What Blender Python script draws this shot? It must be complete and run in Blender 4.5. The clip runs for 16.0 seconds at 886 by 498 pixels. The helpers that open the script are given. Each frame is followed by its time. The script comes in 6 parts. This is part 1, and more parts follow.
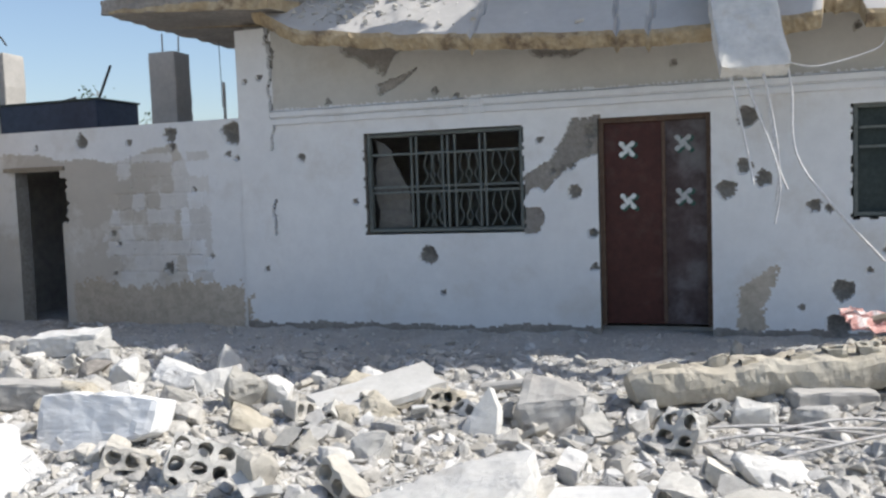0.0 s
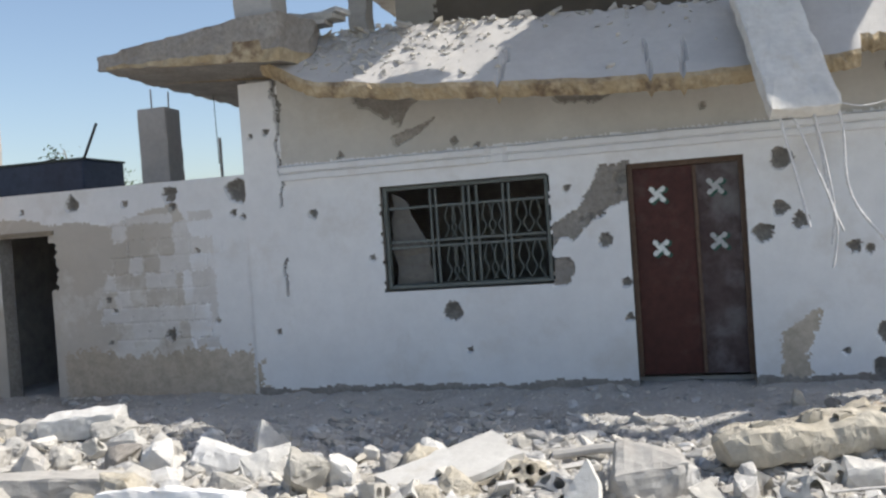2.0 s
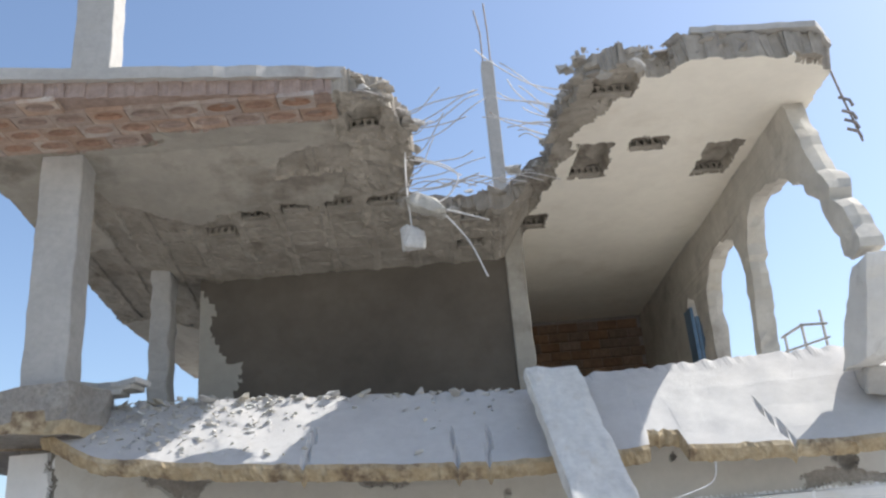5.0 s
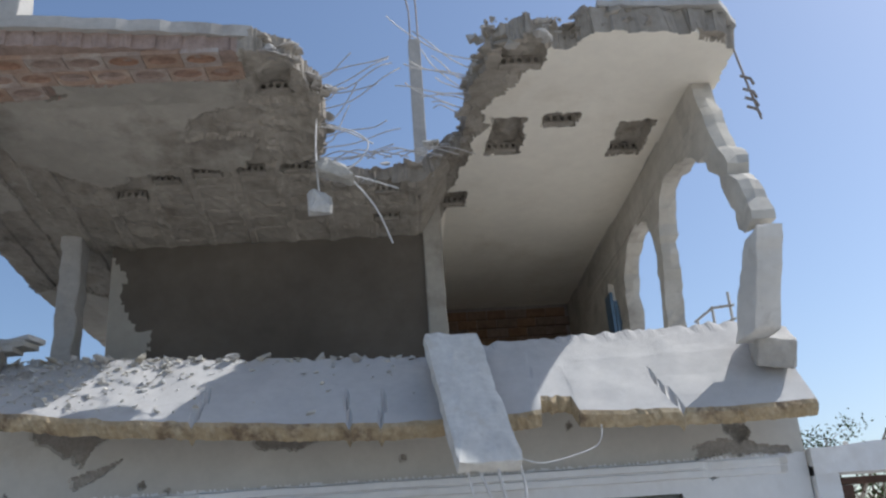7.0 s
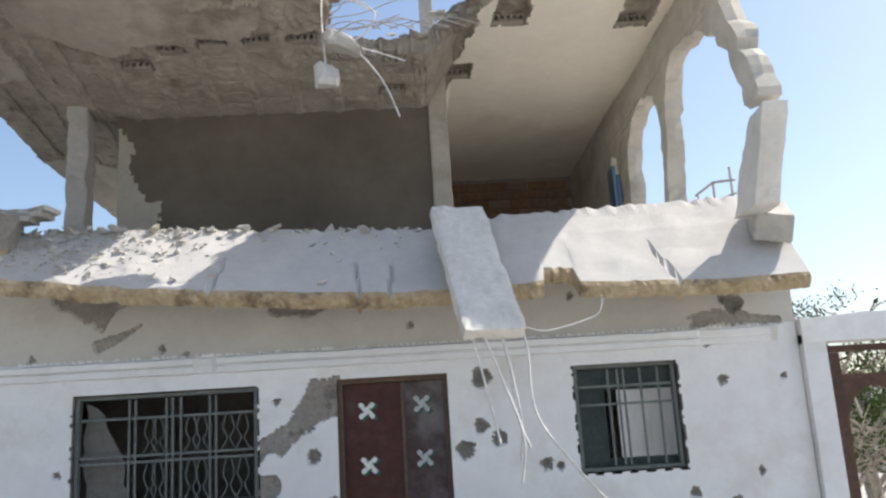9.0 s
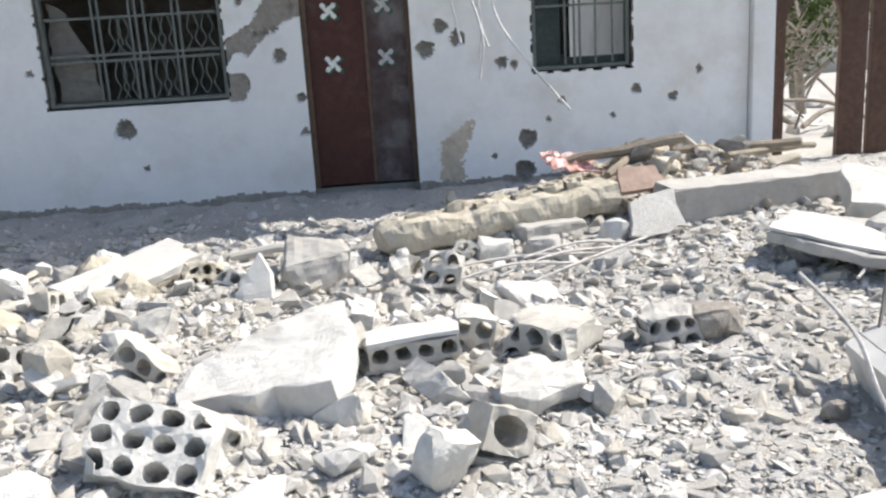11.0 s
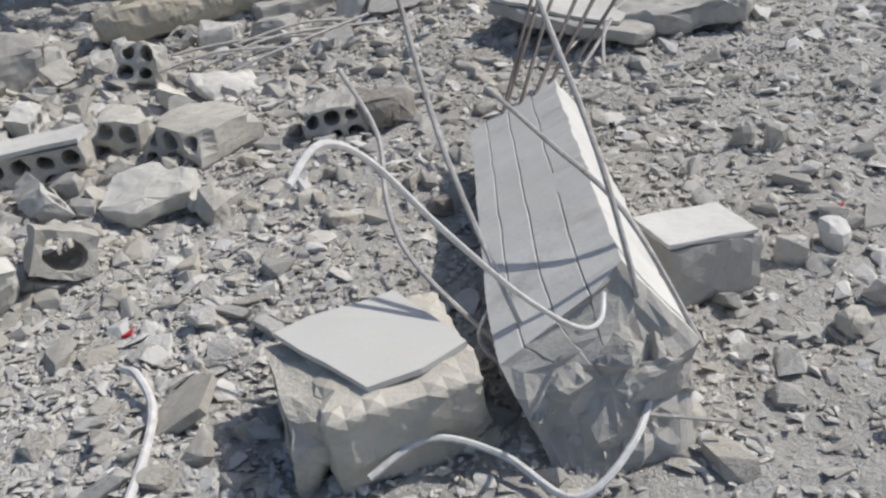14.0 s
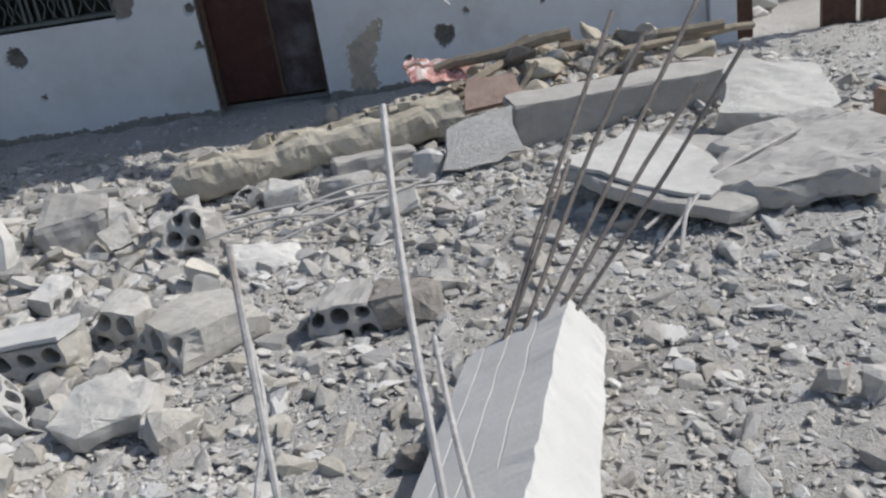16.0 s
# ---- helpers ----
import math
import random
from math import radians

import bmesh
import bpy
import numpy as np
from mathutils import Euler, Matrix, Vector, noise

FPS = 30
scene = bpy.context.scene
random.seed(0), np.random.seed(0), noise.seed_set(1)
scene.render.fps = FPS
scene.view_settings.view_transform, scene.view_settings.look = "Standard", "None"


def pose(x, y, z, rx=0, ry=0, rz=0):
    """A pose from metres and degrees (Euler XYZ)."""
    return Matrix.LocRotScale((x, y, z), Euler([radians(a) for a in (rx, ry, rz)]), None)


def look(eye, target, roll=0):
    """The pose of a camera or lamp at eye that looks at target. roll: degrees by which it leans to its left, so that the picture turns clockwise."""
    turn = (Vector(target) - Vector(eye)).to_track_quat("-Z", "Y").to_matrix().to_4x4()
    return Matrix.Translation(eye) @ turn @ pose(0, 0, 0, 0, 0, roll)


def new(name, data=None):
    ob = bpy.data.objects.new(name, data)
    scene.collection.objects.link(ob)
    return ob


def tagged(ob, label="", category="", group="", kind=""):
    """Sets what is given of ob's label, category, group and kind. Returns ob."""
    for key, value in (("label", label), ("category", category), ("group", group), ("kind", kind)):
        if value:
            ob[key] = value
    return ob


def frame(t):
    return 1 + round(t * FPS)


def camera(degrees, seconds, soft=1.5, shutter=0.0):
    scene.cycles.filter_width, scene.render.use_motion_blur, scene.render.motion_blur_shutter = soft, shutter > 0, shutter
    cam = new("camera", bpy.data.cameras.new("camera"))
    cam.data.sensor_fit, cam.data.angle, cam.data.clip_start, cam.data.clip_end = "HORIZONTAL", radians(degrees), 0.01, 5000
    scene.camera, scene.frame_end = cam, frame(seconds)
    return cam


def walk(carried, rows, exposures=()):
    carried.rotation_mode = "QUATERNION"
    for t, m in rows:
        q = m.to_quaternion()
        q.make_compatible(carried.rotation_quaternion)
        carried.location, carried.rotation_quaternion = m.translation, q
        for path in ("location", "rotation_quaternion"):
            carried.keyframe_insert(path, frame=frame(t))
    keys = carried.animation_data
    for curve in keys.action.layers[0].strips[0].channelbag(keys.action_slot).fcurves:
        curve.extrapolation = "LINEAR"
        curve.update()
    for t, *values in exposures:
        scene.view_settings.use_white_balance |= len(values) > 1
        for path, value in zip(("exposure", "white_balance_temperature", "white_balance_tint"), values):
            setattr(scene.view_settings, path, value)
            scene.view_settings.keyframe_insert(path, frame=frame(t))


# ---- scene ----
cam = camera(54.6, 16.0, 2.4)
PATH = [
    (0, (4.895, -8.827, 1.451), (4.275, -6.93, 1.314), -2.0),
    (0.5, (4.635, -8.785, 1.435), (3.926, -6.924, 1.254), -1.6),
    (1, (4.374, -8.826, 1.474), (3.799, -6.918, 1.299), -3.9),
    (1.5, (4.229, -8.757, 1.483), (3.722, -6.831, 1.305), -3.9),
    (2, (4.039, -8.669, 1.563), (3.535, -6.734, 1.527), -4.0),
    (2.5, (3.863, -8.648, 1.7), (3.427, -6.701, 1.818), -2.9),
    (3, (3.776, -8.677, 1.83), (3.431, -6.729, 2.127), -4.7),
    (3.5, (3.701, -8.71, 1.957), (3.411, -6.802, 2.479), -4.5),
    (4, (3.71, -8.705, 1.954), (3.529, -6.83, 2.627), -5.0),
    (4.5, (3.801, -8.657, 1.927), (3.723, -6.788, 2.637), -5.1),
    (4.7, (3.845, -8.635, 1.913), (3.823, -6.766, 2.626), -5.2),
    (6.8, (4.44, -8.471, 1.482), (4.546, -6.624, 2.243), -4.1),
    (7, (4.468, -8.46, 1.468), (4.582, -6.599, 2.193), -4.1),
    (7.5, (4.494, -8.435, 1.447), (4.59, -6.551, 2.112), -4.1),
    (8, (4.504, -8.461, 1.433), (4.591, -6.568, 2.072), -3.8),
    (8.2, (4.498, -8.474, 1.438), (4.585, -6.576, 2.062), -3.5),
    (10.3, (4.141, -8.957, 1.471), (4.254, -6.966, 1.32), -3.6),
    (10.5, (4.123, -8.986, 1.463), (4.235, -7.005, 1.214), -3.1),
    (11, (4.204, -9.033, 1.429), (4.374, -7.096, 0.96), -3.5),
    (11.5, (4.409, -9.093, 1.406), (4.611, -7.194, 0.811), -1.8),
    (12, (4.627, -9.111, 1.396), (4.819, -7.265, 0.651), -3.8),
    (12.5, (4.825, -9.062, 1.374), (5.136, -7.289, 0.504), -3.1),
    (13, (5.036, -9.023, 1.395), (5.301, -7.25, 0.508), -5.5),
    (13.5, (5.368, -9.012, 1.37), (5.503, -7.233, 0.466), -7.8),
    (14, (5.604, -8.952, 1.379), (5.837, -7.224, 0.4), -5.8),
    (14.5, (5.864, -8.714, 1.374), (6.069, -6.963, 0.431), -4.1),
    (15, (6.104, -8.562, 1.409), (6.242, -6.771, 0.529), -5.2),
    (15.5, (6.325, -8.386, 1.435), (6.248, -6.558, 0.628), -8.2),
    (16, (6.416, -8.232, 1.444), (6.241, -6.376, 0.72), -9.2),
]
EXPOSURE = [(0, 0.15, 6400, 10), (1.0, 0.05, 6400, 10), (1.5, 0.2, 6500, 10), (2.5, 0.2, 6700, 10), (3.0, 0.85, 6750, 10), (3.5, 0.85, 6700, 10), (4.7, 0.6, 6400, 10), (6.8, -0.1, 5950, 10), (7.0, -0.1, 6000, 10), (7.5, 0.5, 6700, 10), (8.2, 0.52, 6650, 10), (10.3, 0.5, 6700, 10), (11.0, 0.5, 6650, 10), (11.5, 0.2, 6600, 10),
            (12.5, -0.43, 6550, 10), (13.5, -0.45, 6500, 10), (14.5, -0.52, 6400, 10), (15.2, -0.52, 6300, 10), (16.0, -0.50, 6300, 10)]
walk(cam, [(t, look(eye, target, roll)) for t, eye, target, roll in PATH], EXPOSURE)

from mathutils.geometry import tessellate_polygon

# ---- light ----
TO_SUN = Vector((0.84, 0.19, 1.0)).normalized()
world = bpy.data.worlds.new("sky")
scene.world = world
world.use_nodes = True
wn = world.node_tree.nodes
sky = wn.new("ShaderNodeTexSky")
sky.sky_type = 'NISHITA'
sky.sun_disc = False
sky.sun_elevation = math.asin(TO_SUN.z)
sky.sun_rotation = math.atan2(TO_SUN.x, TO_SUN.y)
sky.dust_density = 1.6
world.node_tree.links.new(sky.outputs[0], wn["Background"].inputs[0])
wn["Background"].inputs[1].default_value = 0.15
sun = new("sun", bpy.data.lights.new("sun", 'SUN'))
sun.data.energy, sun.data.angle, sun.data.color = 5.0, radians(0.55), (1.0, 0.96, 0.89)
sun.matrix_world = look(TO_SUN * 30, (0, 0, 0))


# ---- materials ----
def material(name, dark, light, coarse=1.2, fine=14.0, rough=0.9, bump=0.25, stain=None, stain_scale=0.7,
             stain_at=(0.52, 0.62), metal=0.0, vary=0.0, grain=90.0, speck=1.0):
    """Mottled surface: two colours on a coarse and a fine noise, an optional stain, fine relief."""
    m = bpy.data.materials.new(name)
    m.use_nodes = True
    nt = m.node_tree
    n, link = nt.nodes, nt.links.new
    bsdf = n["Principled BSDF"]
    bsdf.inputs["Roughness"].default_value = rough
    bsdf.inputs["Metallic"].default_value = metal
    bsdf.inputs["Specular IOR Level"].default_value = 0.25
    tc = n.new("ShaderNodeTexCoord")
    info = n.new("ShaderNodeObjectInfo")
    shift = n.new("ShaderNodeVectorMath")
    shift.operation = 'MULTIPLY_ADD'
    shift.inputs[1].default_value = (37.0, 53.0, 71.0)
    link(info.outputs["Random"], shift.inputs[0])
    link(tc.outputs["Object"], shift.inputs[2])
    at = shift.outputs[0]

    def noise_tex(scale, detail, roughness=0.6):
        t = n.new("ShaderNodeTexNoise")
        t.inputs["Scale"].default_value = scale
        t.inputs["Detail"].default_value = detail
        t.inputs["Roughness"].default_value = roughness
        link(at, t.inputs["Vector"])
        return t.outputs["Fac"]

    def ramp(src, a, b, top=1.0):
        r = n.new("ShaderNodeMapRange")
        r.inputs[1].default_value, r.inputs[2].default_value, r.inputs[4].default_value = a, b, top
        link(src, r.inputs[0])
        return r.outputs[0]

    def mix(fac, a, b, kind='MIX'):
        x = n.new("ShaderNodeMix")
        x.data_type, x.blend_type = 'RGBA', kind
        for sock, v in ((x.inputs["Factor"], fac), (x.inputs["A"], a), (x.inputs["B"], b)):
            if isinstance(v, (int, float)):
                sock.default_value = v
            elif isinstance(v, tuple):
                sock.default_value = (*v, 1)
            else:
                link(v, sock)
        return x.outputs["Result"]

    big = noise_tex(coarse, 5)
    small = noise_tex(fine, 6, 0.7)
    col = mix(ramp(big, 0.3, 0.7), dark, light)
    col = mix(ramp(small, 0.38, 0.75, speck), col, tuple(c * 0.72 for c in dark))
    if stain:
        col = mix(ramp(noise_tex(stain_scale, 7, 0.65), *stain_at), col, stain)
    if vary:
        bright = n.new("ShaderNodeMapRange")
        bright.inputs[3].default_value, bright.inputs[4].default_value = 1 - vary, 1 + vary * 0.5
        link(info.outputs["Random"], bright.inputs[0])
        isl = n.new("ShaderNodeNewGeometry")
        b2 = n.new("ShaderNodeMapRange")
        b2.inputs[3].default_value, b2.inputs[4].default_value = 1 - vary, 1 + vary * 0.5
        link(isl.outputs["Random Per Island"], b2.inputs[0])
        mul = n.new("ShaderNodeMath")
        mul.operation = 'MULTIPLY'
        link(bright.outputs[0], mul.inputs[0])
        link(b2.outputs[0], mul.inputs[1])
        hsv = n.new("ShaderNodeHueSaturation")
        link(mul.outputs[0], hsv.inputs["Value"])
        warm = n.new("ShaderNodeMath")
        warm.operation = 'MULTIPLY'
        warm.inputs[1].default_value = 7.31
        link(mul.outputs[0], warm.inputs[0])
        wrap = n.new("ShaderNodeMath")
        wrap.operation = 'FRACT'
        link(warm.outputs[0], wrap.inputs[0])
        sat = n.new("ShaderNodeMapRange")
        sat.inputs[3].default_value, sat.inputs[4].default_value = 0.6, 1 + vary * (5 if light[0] - light[2] < 0.08 else 0.5)
        link(wrap.outputs[0], sat.inputs[0])
        link(sat.outputs[0], hsv.inputs["Saturation"])
        link(col, hsv.inputs["Color"])
        col = hsv.outputs[0]
    link(col, bsdf.inputs["Base Color"])
    if bump:
        b = n.new("ShaderNodeBump")
        b.inputs["Strength"].default_value = bump
        b.inputs["Distance"].default_value = 0.02
        add = n.new("ShaderNodeMath")
        add.operation = 'ADD'
        link(noise_tex(grain, 4, 0.7), add.inputs[0])
        link(small, add.inputs[1])
        link(add.outputs[0], b.inputs["Height"])
        link(b.outputs[0], bsdf.inputs["Normal"])
    return m


M = {
    "plaster": material("white_plaster", (0.70, 0.70, 0.70), (0.80, 0.80, 0.795), 0.6, 7, bump=0.12, speck=0.25, stain=(0.60, 0.575, 0.54), stain_scale=1.1, stain_at=(0.52, 0.72)),
    "shaded_cream": material("shaded_cream_plaster", (0.47, 0.45, 0.41), (0.57, 0.55, 0.50), 0.7, 8, bump=0.12, speck=0.3, stain=(0.40, 0.36, 0.30), stain_at=(0.60, 0.75)),
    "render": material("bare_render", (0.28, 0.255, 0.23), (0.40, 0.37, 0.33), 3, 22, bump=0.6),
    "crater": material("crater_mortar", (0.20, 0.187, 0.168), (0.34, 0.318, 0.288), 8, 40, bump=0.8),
    "earth": material("earth_stain_plaster", (0.48, 0.41, 0.32), (0.59, 0.52, 0.43), 1.5, 10, bump=0.2),
    "annex": material("weathered_plaster", (0.47, 0.43, 0.37), (0.58, 0.54, 0.48), 1.0, 8, bump=0.2, speck=0.35, stain=(0.66, 0.64, 0.60), stain_scale=0.8, stain_at=(0.52, 0.60)),
    "block_white": material("limewashed_block", (0.58, 0.56, 0.53), (0.70, 0.68, 0.65), 2.0, 12, bump=0.25, speck=0.35),
    "ochre": material("ochre_render", (0.36, 0.27, 0.17), (0.44, 0.34, 0.22), 0.6, 6, bump=0.2),
    "concrete": material("grey_concrete", (0.38, 0.365, 0.34), (0.50, 0.48, 0.45), 1.4, 14, bump=0.3, speck=0.45, stain=(0.28, 0.26, 0.235), stain_at=(0.58, 0.70)),
    "slab": material("balcony_screed", (0.48, 0.46, 0.44), (0.57, 0.55, 0.52), 1.0, 9, bump=0.25, speck=0.3, stain=(0.36, 0.33, 0.30), stain_at=(0.60, 0.74)),
    "edge": material("stained_slab_edge", (0.40, 0.30, 0.175), (0.56, 0.47, 0.33), 3.0, 16, bump=0.5, stain=(0.17, 0.12, 0.08), stain_scale=3.2, stain_at=(0.54, 0.66)),
    "ceiling": material("ceiling_plaster", (0.74, 0.69, 0.60), (0.84, 0.79, 0.69), 0.7, 6, bump=0.12, speck=0.2, stain=(0.66, 0.60, 0.50), stain_scale=0.9, stain_at=(0.54, 0.72)),
    "ceiling_bare": material("stripped_ceiling", (0.26, 0.232, 0.195), (0.42, 0.38, 0.325), 1.6, 10, bump=0.4, speck=0.55, stain=(0.185, 0.16, 0.13), stain_scale=1.2, stain_at=(0.55, 0.66)),
    "terracotta": material("red_hollow_block", (0.38, 0.225, 0.155), (0.48, 0.315, 0.235), 2.0, 12, bump=0.4, vary=0.18),
    "brown_brick": material("brown_brickwork", (0.24, 0.15, 0.095), (0.34, 0.22, 0.14), 3.0, 14, bump=0.4, vary=0.15),
    # dark tone that holds the shade of the upper rear wall
    "shaded_wall": material("shaded_wall_plaster", (0.095, 0.08, 0.064), (0.16, 0.136, 0.11), 0.7, 5, bump=0.15, speck=0.3),
    "pale_conc": material("smooth_pale_concrete", (0.56, 0.55, 0.525), (0.66, 0.65, 0.625), 2.2, 10, bump=0.2, speck=0.2, stain=(0.44, 0.425, 0.40), stain_scale=2.5, stain_at=(0.58, 0.72)),
    "tile": material("matt_cement_tile", (0.54, 0.53, 0.50), (0.60, 0.59, 0.56), 3, 12, bump=0.08, speck=0.12),
    "interior": material("interior_plaster", (0.36, 0.34, 0.31), (0.48, 0.46, 0.42), 0.7, 5, bump=0.2),
    "rubble": material("pale_rubble", (0.53, 0.51, 0.475), (0.68, 0.658, 0.618), 5.0, 30, bump=0.6, vary=0.2, speck=0.5),
    "white_chunk": material("white_plaster_chunk", (0.58, 0.565, 0.535), (0.74, 0.725, 0.69), 2.4, 16, bump=0.5, speck=0.5, vary=0.1, stain=(0.55, 0.52, 0.47), stain_scale=3, stain_at=(0.58, 0.72)),
    "hollow": material("hollow_concrete_block", (0.52, 0.50, 0.46), (0.66, 0.64, 0.60), 3.0, 26, bump=0.6, speck=0.6, vary=0.14),
    "yellow_conc": material("yellowed_concrete", (0.45, 0.405, 0.325), (0.60, 0.555, 0.465), 2.4, 16, bump=0.6, speck=0.6, stain=(0.36, 0.315, 0.245), stain_scale=2.5, stain_at=(0.55, 0.68)),
    "dust": material("rubble_dust", (0.49, 0.475, 0.445), (0.62, 0.60, 0.565), 0.9, 26, bump=1.0, speck=0.7, stain=(0.32, 0.30, 0.265), stain_scale=0.5, stain_at=(0.54, 0.70), grain=60),
    "rebar": material("pale_rebar", (0.46, 0.44, 0.42), (0.60, 0.58, 0.56), 6, 40, rough=0.6, bump=0.3, metal=0.2, stain=(0.28, 0.19, 0.13), stain_scale=7, stain_at=(0.60, 0.74)),
    "rebar_dark": material("rusty_rebar", (0.24, 0.205, 0.18), (0.36, 0.32, 0.285), 6, 40, rough=0.7, bump=0.3, metal=0.3),
    "cable": material("white_conduit", (0.62, 0.61, 0.60), (0.74, 0.73, 0.72), 5, 30, rough=0.5, bump=0.1),
    "door_red": material("red_brown_steel", (0.060, 0.020, 0.016), (0.085, 0.029, 0.023), 2.0, 14, rough=0.5, bump=0.05, stain=(0.085, 0.055, 0.048), stain_scale=2.0, stain_at=(0.55, 0.75)),
    "door_dusty": material("dusty_brown_steel", (0.060, 0.036, 0.034), (0.125, 0.105, 0.105), 1.6, 9, rough=0.65, bump=0.05, stain=(0.17, 0.16, 0.16), stain_scale=1.6, stain_at=(0.50, 0.68)),
    "door_frame": material("brown_steel_frame", (0.10, 0.065, 0.045), (0.15, 0.10, 0.07), 4, 20, rough=0.6, bump=0.05),
    "cross": material("white_metal_cross", (0.70, 0.72, 0.70), (0.80, 0.82, 0.80), 8, 30, rough=0.5, bump=0.05),
    "cross_dusty": material("dusty_metal_cross", (0.42, 0.43, 0.43), (0.52, 0.53, 0.53), 8, 30, rough=0.7, bump=0.05),
    "cross_green": material("cross_shadow_green", (0.03, 0.09, 0.07), (0.05, 0.12, 0.09), 8, 30, rough=0.5, bump=0.05),
    "bars": material("green_grey_steel", (0.13, 0.145, 0.135), (0.20, 0.215, 0.20), 6, 30, rough=0.55, bump=0.08),
    "frame_dark": material("dark_green_frame", (0.035, 0.05, 0.048), (0.06, 0.075, 0.07), 5, 24, rough=0.5, bump=0.05),
    "curtain": material("dusty_curtain", (0.15, 0.14, 0.125), (0.22, 0.21, 0.19), 3, 12, rough=0.95, bump=0.1),
    "gate_brown": material("brown_painted_steel", (0.075, 0.040, 0.028), (0.12, 0.065, 0.045), 3, 18, rough=0.55, bump=0.08),
    "tank": material("blue_grey_tank", (0.035, 0.05, 0.085), (0.055, 0.075, 0.12), 1.2, 10, rough=0.5, bump=0.05),
    "black": material("black_cable", (0.02, 0.02, 0.02), (0.035, 0.035, 0.035), 4, 20, rough=0.6, bump=0.0),
    "wood": material("weathered_timber", (0.26, 0.22, 0.17), (0.38, 0.33, 0.26), 2.5, 20, bump=0.4),
    "bark": material("dry_bark", (0.22, 0.19, 0.16), (0.36, 0.32, 0.27), 4, 20, bump=0.5),
    "leaf": material("olive_leaf", (0.05, 0.075, 0.03), (0.09, 0.12, 0.05), 3, 20, rough=0.7, bump=0.0, vary=0.3),
    "red": material("red_plastic", (0.55, 0.03, 0.05), (0.65, 0.06, 0.07), 9, 30, rough=0.4, bump=0.05),
    "pink": material("pink_cloth", (0.60, 0.31, 0.27), (0.68, 0.43, 0.38), 14, 40, rough=0.9, bump=0.3, stain=(0.70, 0.62, 0.58), stain_scale=9, stain_at=(0.5, 0.55)),
    "blue": material("blue_glazing", (0.10, 0.17, 0.26), (0.16, 0.25, 0.36), 3, 12, rough=0.4, bump=0.05),
}


# ---- shape helpers ----
def thing(name, at=(0, 0, 0), label="", category="", group="", kind="", turn=(0, 0, 0)):
    ob = new(name)
    ob.empty_display_size = 0.1
    ob.matrix_basis = pose(*at, *turn)
    return tagged(ob, label, category, group, kind)


def as_mesh(name, bm, mats, smooth=False):
    me = bpy.data.meshes.new(name)
    bm.to_mesh(me)
    bm.free()
    for m in (mats if isinstance(mats, (list, tuple)) else [mats]):
        me.materials.append(M[m])
    if smooth:
        me.polygons.foreach_set("use_smooth", [True] * len(me.polygons))
    return me


def part(name, bm, mats, parent=None, label="", at=None, smooth=False):
    """One mesh object, under a thing or a part."""
    me = bm if isinstance(bm, bpy.types.Mesh) else as_mesh(name, bm, mats, smooth)
    ob = new(name, me)
    if parent:
        ob.parent = parent
    if at is not None:
        ob.matrix_basis = at
    return tagged(ob, label)


def box(size, centre=(0, 0, 0), bevel=0.0, bm=None, turn=None):
    bm = bm or bmesh.new()
    m = Matrix.Translation(centre)
    if turn:
        m = m @ pose(0, 0, 0, *turn)
    made = bmesh.ops.create_cube(bm, size=1.0, matrix=m @ Matrix.Diagonal((*size, 1)))
    if bevel:
        es = list({e for v in made["verts"] for e in v.link_edges})
        bmesh.ops.bevel(bm, geom=es, offset=bevel, segments=2, affect='EDGES', profile=0.6)
    return bm


def prism(poly, axis, a, b, bm=None):
    """A polygon of two coordinates, drawn out along the axis from a to b. x: (y, z), y: (x, z), z: (x, y)."""
    bm = bm or bmesh.new()
    put = {"x": lambda u, v, w: (w, u, v), "y": lambda u, v, w: (u, w, v), "z": lambda u, v, w: (u, v, w)}[axis]
    lo = [bm.verts.new(put(u, v, a)) for u, v in poly]
    hi = [bm.verts.new(put(u, v, b)) for u, v in poly]
    k = len(poly)
    for i in range(k):
        bm.faces.new((lo[i], hi[i], hi[(i + 1) % k], lo[(i + 1) % k]))
    for a, b, c in tessellate_polygon([[Vector((u, v, 0)) for u, v in poly]]):
        bm.faces.new((lo[a], lo[b], lo[c]))
        bm.faces.new((hi[a], hi[c], hi[b]))
    bmesh.ops.recalc_face_normals(bm, faces=bm.faces)
    return bm


def rag(poly, step=0.09, amount=0.035, seed=1, closed=True, skip=()):
    """Breaks the sides of a polygon into short uneven ones. skip: sides left straight."""
    rnd = random.Random(seed)
    out = []
    k = len(poly)
    for i in range(k if closed else k - 1):
        a, b = Vector(poly[i]), Vector(poly[(i + 1) % k])
        out.append(tuple(a))
        if i in skip:
            continue
        d = b - a
        side = Vector((-d.y, d.x)).normalized() if d.length > 1e-6 else Vector((0, 0))
        cuts = int(d.length / step)
        for j in range(1, cuts):
            p = a + d * ((j + rnd.uniform(-0.3, 0.3)) / cuts) + side * rnd.uniform(-amount, amount)
            out.append(tuple(p))
    return out


def roughen(bm, amount, scale=6.0, seed=0, cuts=0, fine=0.0):
    """Splits the long edges and moves the corners about by a noise."""
    if cuts:
        bmesh.ops.subdivide_edges(bm, edges=bm.edges[:], cuts=cuts, use_grid_fill=True)
    off = Vector((seed * 13.7, seed * 7.1, seed * 3.3))
    for v in bm.verts:
        d = noise.noise_vector(v.co * scale + off) * amount
        if fine:
            d += noise.noise_vector(v.co * scale * 4 + off) * fine
        v.co += d
    return bm


